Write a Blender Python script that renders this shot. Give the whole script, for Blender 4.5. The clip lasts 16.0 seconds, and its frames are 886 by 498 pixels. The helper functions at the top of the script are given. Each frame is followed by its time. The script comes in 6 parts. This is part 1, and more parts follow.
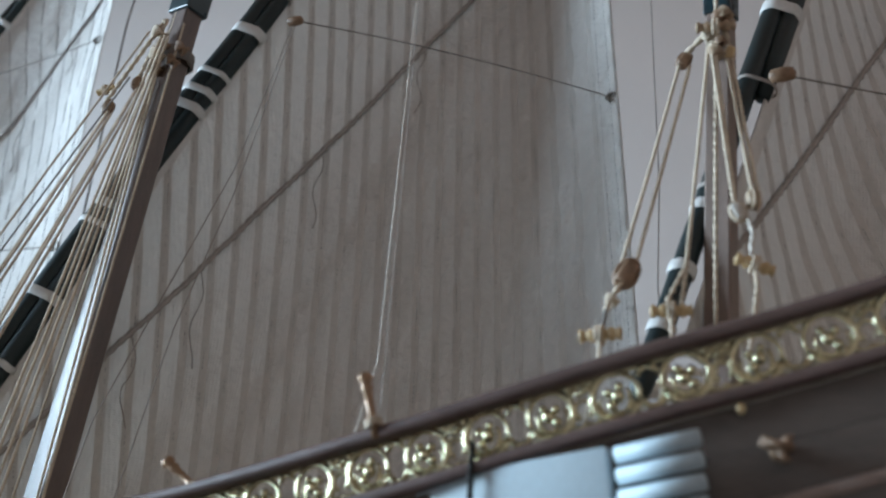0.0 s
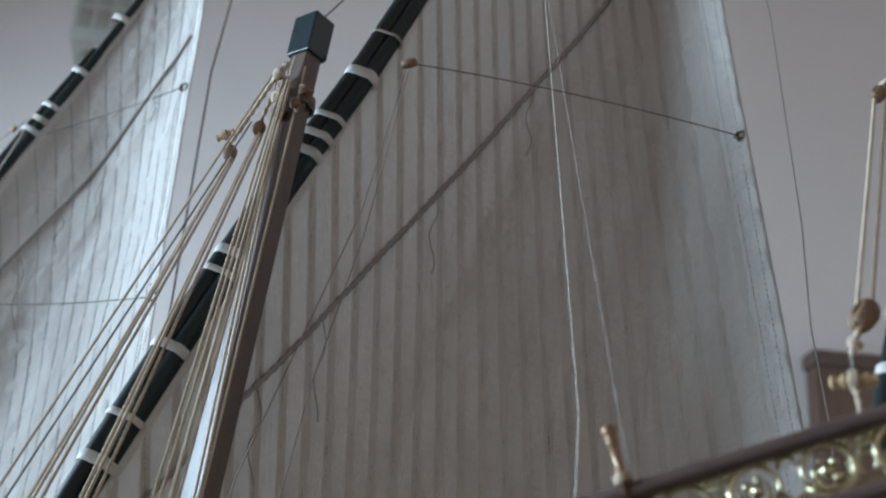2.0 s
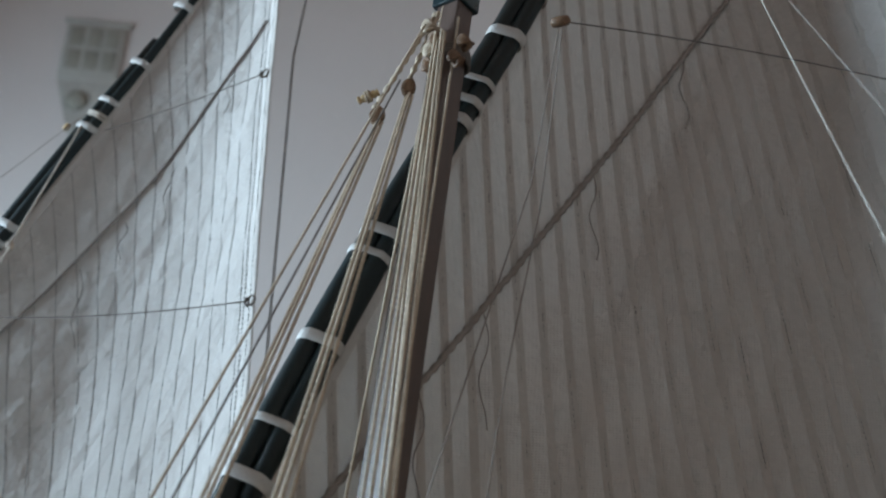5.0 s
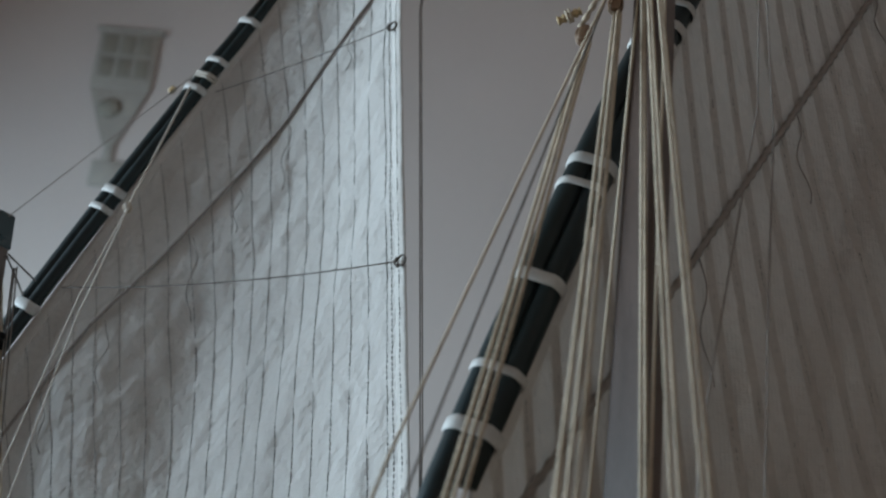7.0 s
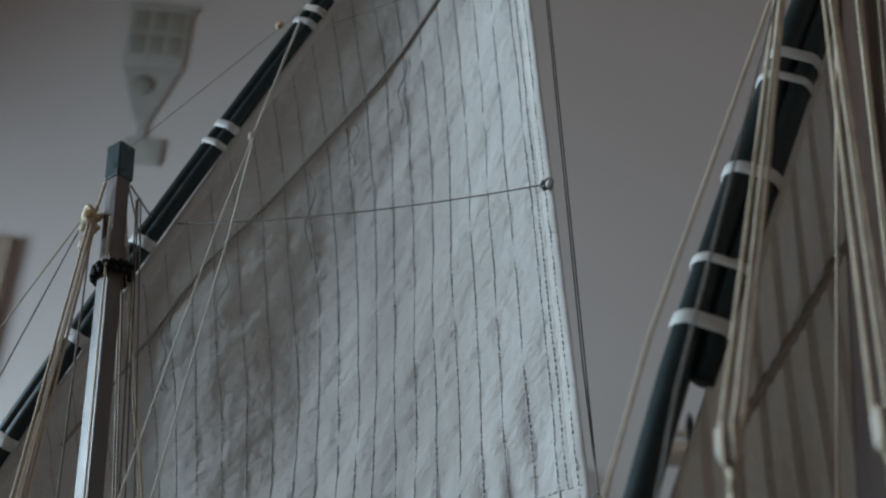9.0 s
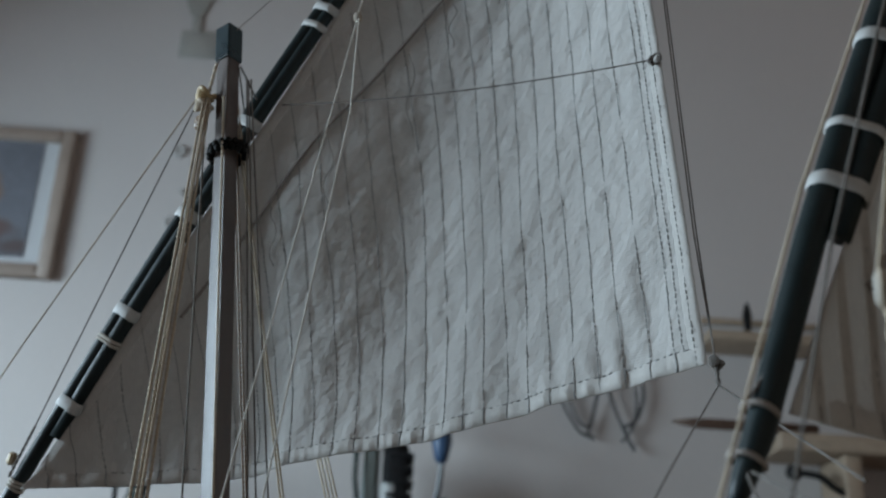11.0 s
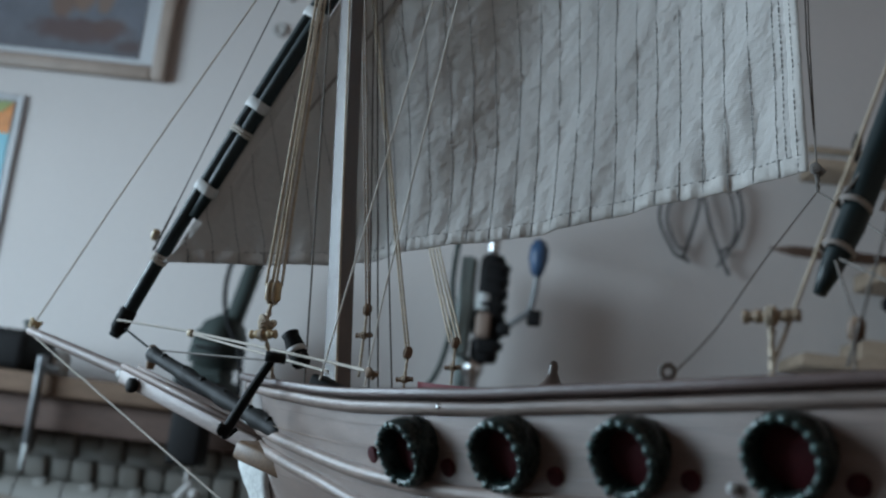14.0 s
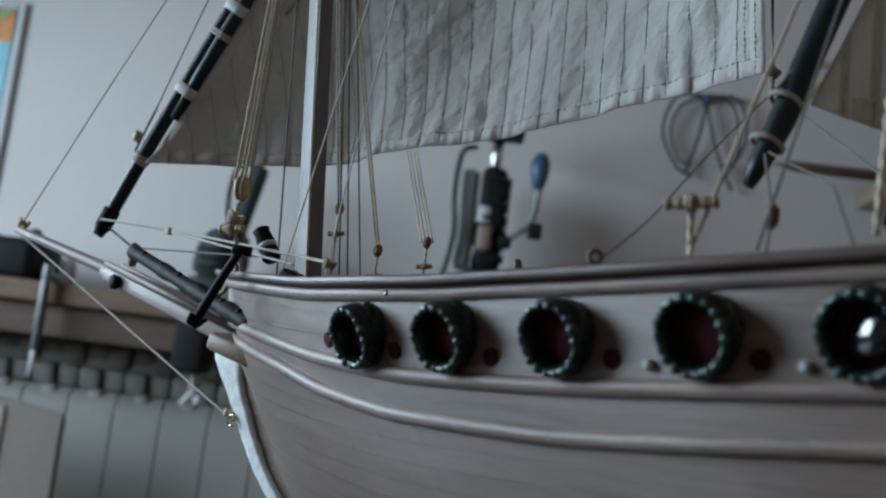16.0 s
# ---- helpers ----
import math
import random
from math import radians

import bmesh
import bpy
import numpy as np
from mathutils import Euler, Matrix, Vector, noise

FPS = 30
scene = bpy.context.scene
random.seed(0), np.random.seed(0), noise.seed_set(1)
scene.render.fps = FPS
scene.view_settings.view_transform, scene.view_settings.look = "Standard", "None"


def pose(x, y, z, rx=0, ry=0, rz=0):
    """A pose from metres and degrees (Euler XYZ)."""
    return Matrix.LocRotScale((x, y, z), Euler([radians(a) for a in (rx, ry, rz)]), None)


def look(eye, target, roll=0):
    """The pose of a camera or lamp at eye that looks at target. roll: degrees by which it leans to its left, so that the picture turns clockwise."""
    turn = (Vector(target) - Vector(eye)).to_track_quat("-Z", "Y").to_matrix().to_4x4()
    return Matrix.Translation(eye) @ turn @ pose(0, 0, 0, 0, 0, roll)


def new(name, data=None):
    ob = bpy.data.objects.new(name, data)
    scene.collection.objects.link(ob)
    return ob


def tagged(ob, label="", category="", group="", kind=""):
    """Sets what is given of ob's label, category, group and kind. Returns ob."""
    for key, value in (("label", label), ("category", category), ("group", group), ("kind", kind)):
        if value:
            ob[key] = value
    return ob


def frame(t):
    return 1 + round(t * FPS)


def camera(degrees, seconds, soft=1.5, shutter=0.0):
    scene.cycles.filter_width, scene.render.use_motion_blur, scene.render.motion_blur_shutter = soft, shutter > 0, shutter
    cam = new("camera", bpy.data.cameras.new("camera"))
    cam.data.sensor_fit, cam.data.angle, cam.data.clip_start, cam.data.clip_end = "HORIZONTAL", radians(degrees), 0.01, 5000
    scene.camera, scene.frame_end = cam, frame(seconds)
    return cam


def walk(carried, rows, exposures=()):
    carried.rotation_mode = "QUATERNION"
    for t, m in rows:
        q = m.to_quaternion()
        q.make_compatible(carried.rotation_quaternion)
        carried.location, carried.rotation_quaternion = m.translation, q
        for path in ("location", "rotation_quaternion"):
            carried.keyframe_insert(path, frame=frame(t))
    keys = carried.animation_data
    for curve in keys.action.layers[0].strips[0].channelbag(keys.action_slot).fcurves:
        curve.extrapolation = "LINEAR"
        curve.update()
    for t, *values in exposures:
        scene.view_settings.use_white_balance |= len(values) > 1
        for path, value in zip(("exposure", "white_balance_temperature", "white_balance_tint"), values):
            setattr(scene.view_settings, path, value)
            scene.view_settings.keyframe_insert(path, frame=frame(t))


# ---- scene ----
cam = camera(44.0, 16.0, soft=2.2)
cam.data.dof.use_dof = True
cam.data.dof.focus_distance = 0.318
cam.data.dof.aperture_fstop = 20.5
ROWS = [
    (0.0, 0.0013, -0.2120, 0.9990, 111.67, -4.07, 31.76),
    (0.5, -0.0058, -0.2157, 0.9960, 112.31, -4.08, 31.84),
    (1.0, -0.0153, -0.2180, 0.9965, 112.97, -3.90, 32.18),
    (1.5, -0.0248, -0.2196, 0.9984, 113.61, -3.60, 32.19),
    (2.0, -0.0391, -0.2249, 0.9999, 114.12, -3.43, 32.18),
    (2.5, -0.0485, -0.2268, 1.0027, 114.60, -3.01, 31.86),
    (3.0, -0.0593, -0.2250, 1.0054, 115.18, -2.35, 31.66),
    (5.5, -0.1360, -0.2062, 1.0000, 116.99, -2.00, 31.27),
    (6.0, -0.1535, -0.2046, 1.0020, 117.26, -1.84, 31.63),
    (6.5, -0.1652, -0.2006, 0.9975, 117.53, -2.20, 31.95),
    (7.0, -0.1786, -0.2013, 0.9960, 117.63, -2.13, 31.95),
    (7.5, -0.1913, -0.2029, 0.9913, 117.79, -1.86, 31.97),
    (8.0, -0.2047, -0.2035, 0.9865, 117.63, -2.07, 32.18),
    (8.5, -0.2142, -0.2048, 0.9856, 117.52, -2.29, 32.37),
    (9.0, -0.2223, -0.2066, 0.9831, 116.83, -2.23, 32.80),
    (9.5, -0.2279, -0.2089, 0.9799, 115.23, -2.39, 33.35),
    (12.0, -0.2347, -0.2320, 0.9695, 108.47, -3.88, 36.77),
    (12.5, -0.2326, -0.2350, 0.9683, 106.65, -4.63, 37.74),
    (13.0, -0.2301, -0.2379, 0.9655, 104.73, -5.27, 38.65),
    (13.5, -0.2280, -0.2397, 0.9627, 102.95, -6.05, 39.30),
    (14.0, -0.2261, -0.2403, 0.9598, 101.42, -6.79, 39.40),
    (14.5, -0.2241, -0.2404, 0.9568, 99.98, -7.28, 39.38),
    (15.0, -0.2216, -0.2403, 0.9554, 98.04, -7.35, 39.60),
    (15.5, -0.2158, -0.2382, 0.9539, 97.32, -7.40, 39.75),
    (16.0, -0.2105, -0.2374, 0.9549, 96.98, -7.32, 39.83),
]

EXPO = 0.0
walk(cam, [(t, pose(x, y, z, rx, ry, rz)) for t, x, y, z, rx, ry, rz in ROWS], [(t, EXPO + e, k, 10) for t, e, k in ((0.0, 1.34, 6350), (3.0, 1.12, 6380), (5.5, 0.86, 6560), (7.0, 0.46, 6720), (9.0, 0.08, 6720), (12.5, 0.0, 6600), (13.5, -0.03, 6520), (16.0, -0.02, 6540))])

# ---- world and light ----
FLOOR, CEIL = 0.06, 2.78
ROOM = pose(-0.211, -0.237, 0, 0, 0, 38.0)      # local x along the picture wall, local y towards it
WALL_D = 1.95                                   # picture wall
WIN = (0.08, 1.37, 0.95, 1.68)                  # window in the side wall: from, to, sill, head
WIN_S = -1.62


def room(s, d, z):
    return ROOM @ Vector((s, d, z))


world = bpy.data.worlds.new("sky")
scene.world = world
world.use_nodes = True
wn = world.node_tree
sky = wn.nodes.new("ShaderNodeTexSky")
sky.sky_type = "NISHITA"
sky.sun_disc = False
sky.sun_elevation, sky.sun_rotation = radians(35), radians(140)
wn.links.new(sky.outputs[0], wn.nodes["Background"].inputs[0])
wn.nodes["Background"].inputs[1].default_value = 0.12

sun = new("sun", bpy.data.lights.new("sun", "SUN"))
sun.data.energy, sun.data.angle, sun.data.color = 1.0, radians(12), (1.0, 0.97, 0.93)
sun.matrix_world = look((0, 0, 5), (-1.2, 2.2, 0))

day = new("window_daylight", bpy.data.lights.new("window_daylight", "AREA"))
day.data.shape, day.data.size, day.data.size_y = "RECTANGLE", WIN[1] - WIN[0], WIN[3] - WIN[2]
day.data.energy, day.data.color = 45.0, (0.625, 0.828, 1.0)
day.matrix_world = look(room(WIN_S + 0.02, (WIN[0] + WIN[1]) / 2, (WIN[2] + WIN[3]) / 2), room(0, (WIN[0] + WIN[1]) / 2, (WIN[2] + WIN[3]) / 2 - 0.85))
day.data.spread = radians(172)


# ---- materials ----
def material(name, col, rough=0.6, metal=0.0, var=0.25, scale=60.0, fine=600.0, bump=0.15, stretch=(1, 1, 1), spec=0.5, coat=0.0, sheen=0.0):
    m = bpy.data.materials.new(name)
    m.use_nodes = True
    nt = m.node_tree
    b = nt.nodes["Principled BSDF"]
    tc = nt.nodes.new("ShaderNodeTexCoord")
    mp = nt.nodes.new("ShaderNodeMapping")
    mp.inputs["Scale"].default_value = stretch
    nt.links.new(tc.outputs["Object"], mp.inputs[0])
    big, small = nt.nodes.new("ShaderNodeTexNoise"), nt.nodes.new("ShaderNodeTexNoise")
    big.inputs["Scale"].default_value, big.inputs["Detail"].default_value = scale, 5
    small.inputs["Scale"].default_value, small.inputs["Detail"].default_value = fine, 3
    for n in (big, small):
        nt.links.new(mp.outputs[0], n.inputs["Vector"])
    mix = nt.nodes.new("ShaderNodeMath")
    mix.operation = "MULTIPLY_ADD"
    mix.inputs[1].default_value = 0.55
    half = nt.nodes.new("ShaderNodeMath")
    half.operation = "MULTIPLY"
    half.inputs[1].default_value = 0.45
    nt.links.new(small.outputs[0], half.inputs[0])
    nt.links.new(big.outputs[0], mix.inputs[0])
    nt.links.new(half.outputs[0], mix.inputs[2])
    ramp = nt.nodes.new("ShaderNodeValToRGB")
    lo = [c * (1 - var) for c in col]
    hi = [min(1, c * (1 + var)) for c in col]
    ramp.color_ramp.elements[0].position, ramp.color_ramp.elements[1].position = 0.3, 0.7
    ramp.color_ramp.elements[0].color, ramp.color_ramp.elements[1].color = (*lo, 1), (*hi, 1)
    nt.links.new(mix.outputs[0], ramp.inputs[0])
    nt.links.new(ramp.outputs[0], b.inputs["Base Color"])
    rr = nt.nodes.new("ShaderNodeMapRange")
    rr.inputs[3].default_value, rr.inputs[4].default_value = max(0.03, rough - 0.1), min(1, rough + 0.1)
    nt.links.new(big.outputs[0], rr.inputs[0])
    nt.links.new(rr.outputs[0], b.inputs["Roughness"])
    b.inputs["Metallic"].default_value = metal
    b.inputs["Specular IOR Level"].default_value = spec
    b.inputs["Coat Weight"].default_value = coat
    b.inputs["Sheen Weight"].default_value = sheen
    if bump:
        bp = nt.nodes.new("ShaderNodeBump")
        bp.inputs["Strength"].default_value, bp.inputs["Distance"].default_value = bump, 0.3 / fine
        nt.links.new(small.outputs[0], bp.inputs["Height"])
        nt.links.new(bp.outputs[0], b.inputs["Normal"])
    return m


def sail_cloth(name, col, axes):
    """Woven cotton: a fine thread grid as relief, faint stains, a little light let through."""
    m = material(name, col, rough=0.9, var=0.07, scale=25, fine=350, bump=0.25, spec=0.1, sheen=0.2)
    nt = m.node_tree
    b = nt.nodes["Principled BSDF"]
    tc = nt.nodes.new("ShaderNodeTexCoord")
    bump = nt.nodes["Bump"]
    last = bump.outputs[0]
    for direction, scale in zip(("X", "Z"), axes):
        wv = nt.nodes.new("ShaderNodeTexWave")
        wv.bands_direction = direction
        wv.inputs["Scale"].default_value, wv.inputs["Distortion"].default_value, wv.inputs["Detail Scale"].default_value = scale, 1.2, 3
        nt.links.new(tc.outputs["Object"], wv.inputs["Vector"])
        bp = nt.nodes.new("ShaderNodeBump")
        bp.inputs["Strength"].default_value, bp.inputs["Distance"].default_value = 0.25, 0.0003
        nt.links.new(wv.outputs["Fac"], bp.inputs["Height"])
        nt.links.new(last, bp.inputs["Normal"])
        last = bp.outputs[0]
    mpc = nt.nodes.new("ShaderNodeMapping")
    mpc.vector_type = "TEXTURE"
    mpc.inputs["Rotation"].default_value = (0, radians(42), 0)
    mpc.inputs["Scale"].default_value = (1.0, 1.0, 1.35)
    crk = nt.nodes.new("ShaderNodeTexNoise")
    crk.inputs["Scale"].default_value, crk.inputs["Detail"].default_value = 250, 2
    nt.links.new(tc.outputs["Object"], mpc.inputs[0])
    nt.links.new(mpc.outputs[0], crk.inputs["Vector"])
    bp = nt.nodes.new("ShaderNodeBump")
    bp.inputs["Strength"].default_value, bp.inputs["Distance"].default_value = 0.78, 0.0017
    nt.links.new(crk.outputs[0], bp.inputs["Height"])
    nt.links.new(last, bp.inputs["Normal"])
    nt.links.new(bp.outputs[0], b.inputs["Normal"])
    tr = nt.nodes.new("ShaderNodeBsdfTranslucent")
    tr.inputs[0].default_value = (*col, 1)
    ms = nt.nodes.new("ShaderNodeMixShader")
    ms.inputs[0].default_value = 0.24
    nt.links.new(b.outputs[0], ms.inputs[1])
    nt.links.new(tr.outputs[0], ms.inputs[2])
    nt.links.new(ms.outputs[0], nt.nodes["Material Output"].inputs[0])
    return m


CLOTH = sail_cloth("sail_cotton", (0.66, 0.635, 0.606), (420, 420))
HEM = material("sail_hem_cotton", (0.56, 0.535, 0.505), rough=0.9, var=0.1, scale=90, fine=900, bump=0.4, spec=0.1)
# seam laps, coloured darker for the light that doubled cloth holds back
DIMLAP = material("dimmed_lap_cotton", (0.50, 0.472, 0.442), rough=0.92, var=0.12, scale=70, fine=700, bump=0.3, spec=0.1)
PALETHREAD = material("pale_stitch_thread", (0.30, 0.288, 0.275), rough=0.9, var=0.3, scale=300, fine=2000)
THREAD = material("grey_stitch_thread", (0.27, 0.262, 0.255), rough=0.9, var=0.3, scale=300, fine=2000)
CORD = material("grey_cord", (0.17, 0.15, 0.135), rough=0.9, var=0.3, scale=300, fine=2500, bump=0.4)
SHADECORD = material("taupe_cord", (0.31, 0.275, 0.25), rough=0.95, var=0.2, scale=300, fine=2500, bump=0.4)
HEMP = material("hemp_rope", (0.47, 0.385, 0.29), rough=0.85, var=0.3, scale=250, fine=2500, bump=0.4)
PALEROPE = material("pale_rope", (0.50, 0.45, 0.39), rough=0.85, var=0.25, scale=250, fine=2500, bump=0.4)
WHITETHREAD = material("white_thread", (0.60, 0.56, 0.50), rough=0.8, var=0.15, scale=300, fine=2000)
BOXWOOD = material("boxwood", (0.50, 0.36, 0.19), rough=0.5, var=0.3, scale=150, fine=1500, bump=0.2)
TANWOOD = material("tan_toggle_wood", (0.30, 0.215, 0.14), rough=0.6, var=0.3, scale=150, fine=1500, bump=0.2)
DARKBLOCK = material("brown_block_wood", (0.20, 0.12, 0.07), rough=0.5, var=0.35, scale=200, fine=1500, bump=0.3)
YARD = material("black_green_paint", (0.008, 0.016, 0.017), rough=0.46, var=0.4, scale=120, fine=1500, bump=0.12, spec=0.35)
BAND = material("white_band_paint", (0.52, 0.51, 0.49), rough=0.6, var=0.15, scale=300, fine=1800, bump=0.3)
MASTWOOD = material("walnut_mast", (0.095, 0.064, 0.052), rough=0.38, var=0.35, scale=40, fine=500, bump=0.15, stretch=(9, 9, 0.8), spec=0.65)
# the mast walnut again, lightened for the reflected light on the mizzen
LITMAST = material("lit_walnut_mast", (0.185, 0.135, 0.112), rough=0.45, var=0.3, scale=40, fine=500, bump=0.15, stretch=(9, 9, 0.8), spec=0.5)
MASTCAP = material("teal_black_paint", (0.012, 0.028, 0.034), rough=0.3, var=0.3, scale=150, fine=900, bump=0.1)
PLANK = material("hull_plank_walnut", (0.190, 0.130, 0.106), rough=0.42, var=0.30, scale=42, fine=330, bump=0.06, stretch=(0.22, 5, 9), spec=0.95, coat=0.6)
PLANK.node_tree.nodes["Principled BSDF"].inputs["Coat Roughness"].default_value = 0.42
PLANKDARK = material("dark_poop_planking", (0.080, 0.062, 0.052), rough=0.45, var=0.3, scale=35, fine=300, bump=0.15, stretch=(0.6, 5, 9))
CABWOOD = material("dark_brown_board", (0.105, 0.062, 0.043), rough=0.6, var=0.35, scale=8, fine=60, bump=0.1, stretch=(1, 1, 0.2))
SEAMDARK = material("plank_seam", (0.25, 0.185, 0.155), rough=0.8, var=0.2)
RAILWOOD = material("dark_rail_walnut", (0.10, 0.064, 0.056), rough=0.42, var=0.3, scale=60, fine=500, bump=0.2, stretch=(0.6, 4, 4))
WALE = material("polished_wale_wood", (0.24, 0.178, 0.15), rough=0.5, var=0.4, scale=90, fine=500, bump=0.2, stretch=(0.3, 4, 4), spec=0.65)
DECK = material("deck_wood", (0.38, 0.27, 0.18), rough=0.6, var=0.25, scale=60, fine=400, stretch=(0.5, 6, 2))
STEM = material("chipped_white_paint", (0.62, 0.64, 0.62), rough=0.55, var=0.28, scale=260, fine=900, bump=0.45)
BRASS = material("polished_brass", (0.54, 0.50, 0.33), rough=0.2, metal=1.0, var=0.25, scale=300, fine=1500, bump=0.1)
PINWOOD = material("copper_brown_pin", (0.25, 0.15, 0.085), rough=0.3, metal=0.4, var=0.3, scale=300, fine=1500, bump=0.1)
RINGBLACK = material("dark_green_cast_metal", (0.014, 0.024, 0.022), rough=0.28, metal=0.3, var=0.5, scale=350, fine=1500, bump=0.3)
BEADGREEN = material("worn_verdigris_beads", (0.05, 0.085, 0.08), rough=0.3, metal=0.4, var=0.6, scale=500, fine=2000, bump=0.3)
REDPAINT = material("dark_red_paint", (0.055, 0.008, 0.011), rough=0.7, var=0.3, scale=300, fine=1200, spec=0.2)
BOATRED = material("crimson_boat_paint", (0.20, 0.030, 0.040), rough=0.45, var=0.2, scale=200, fine=1200)
GLASSBLACK = material("glossy_black_metal", (0.006, 0.007, 0.009), rough=0.05, var=0.2, bump=0.0, spec=0.8, coat=1.0)
IRON = material("black_iron", (0.009, 0.0085, 0.008), rough=0.65, spec=0.14, metal=0.0, var=0.4, scale=250, fine=1500, bump=0.3)
SILVER = material("bright_steel", (0.62, 0.63, 0.63), rough=0.22, metal=1.0, var=0.1, scale=60, fine=400, bump=0.05)
POLE = material("pale_varnished_pole", (0.235, 0.180, 0.158), rough=0.58, spec=0.4, var=0.25, scale=60, fine=600, bump=0.1, stretch=(0.5, 3, 3), coat=0.1)
SHUTTER = material("pale_blue_white_paint", (0.45, 0.55, 0.60), rough=0.5, var=0.08, scale=120, fine=900, bump=0.08)
BOUNCEWALL = material("cream_bounce_paint", (0.75, 0.60, 0.52), rough=0.85, var=0.06, scale=2.5, fine=180, bump=0.25, spec=0.2)
WALLPAINT = material("white_wall_paint", (0.57, 0.535, 0.515), rough=0.85, var=0.05, scale=2.5, fine=180, bump=0.25, spec=0.2)
CEILPAINT = material("peach_bounce_paint", (0.70, 0.50, 0.40), rough=0.9, var=0.05, scale=2.5, fine=150, bump=0.2, spec=0.2)
FLOORWOOD = material("brown_parquet", (0.15, 0.095, 0.068), rough=0.45, var=0.3, scale=4, fine=60, stretch=(0.4, 3, 1))
BENCHWOOD = material("bench_pine", (0.145, 0.095, 0.066), rough=0.75, spec=0.2, var=0.3, scale=12, fine=90, bump=0.3, stretch=(0.4, 3, 6))
SHELFWOOD = material("pale_shelf_wood", (0.34, 0.26, 0.19), rough=0.6, var=0.25, scale=15, fine=120, bump=0.25, stretch=(0.4, 4, 6))
REDWOOD = material("red_brown_board", (0.095, 0.062, 0.050), rough=0.7, spec=0.2, var=0.25, scale=15, fine=120, stretch=(0.4, 4, 6))
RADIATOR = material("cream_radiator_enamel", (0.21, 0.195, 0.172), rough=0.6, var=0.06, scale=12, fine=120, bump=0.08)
CARD = material("brown_cardboard", (0.19, 0.158, 0.132), rough=0.85, var=0.15, scale=12, fine=160, bump=0.2)
MACHINE = material("grey_green_machine_paint", (0.04, 0.052, 0.048), rough=0.7, spec=0.25, var=0.25, scale=30, fine=300, bump=0.2)
GREYGREEN = material("grey_green_column_paint", (0.17, 0.20, 0.19), rough=0.5, var=0.2, scale=30, fine=300)
DULLSTEEL = material("dull_steel", (0.16, 0.165, 0.17), rough=0.4, metal=0.6, var=0.15, scale=60, fine=400, bump=0.05)
MACHINEPALE = material("pale_grey_machine_paint", (0.42, 0.43, 0.42), rough=0.5, var=0.15, scale=30, fine=300)
BLACKPLASTIC = material("black_plastic", (0.0075, 0.0075, 0.008), rough=0.7, var=0.3, scale=60, fine=400, bump=0.15, spec=0.25)
TANPLATE = material("tan_plate", (0.24, 0.175, 0.14), rough=0.6, var=0.2, scale=60, fine=400)
CABLE = material("dark_grey_cable", (0.060, 0.058, 0.060), rough=0.6, var=0.2, scale=60, fine=400)
BLUEPLASTIC = material("blue_plastic", (0.035, 0.080, 0.16), rough=0.4, var=0.2, scale=60, fine=400, bump=0.08)
FRAMEWOOD = material("pale_picture_frame", (0.34, 0.27, 0.225), rough=0.5, var=0.15, scale=20, fine=200, bump=0.2)
MOUNT = material("white_picture_mount", (0.54, 0.55, 0.56), rough=0.8, var=0.03)
OLIVE = material("dull_olive_glaze", (0.25, 0.245, 0.21), rough=0.7, var=0.15, scale=25, fine=180)
DULLPLASTER = material("dull_grey_plaster", (0.36, 0.35, 0.32), rough=0.85, var=0.15, scale=25, fine=180, bump=0.3)
PLASTER = material("grey_plaster", (0.44, 0.42, 0.40), rough=0.85, var=0.12, scale=25, fine=180, bump=0.3)


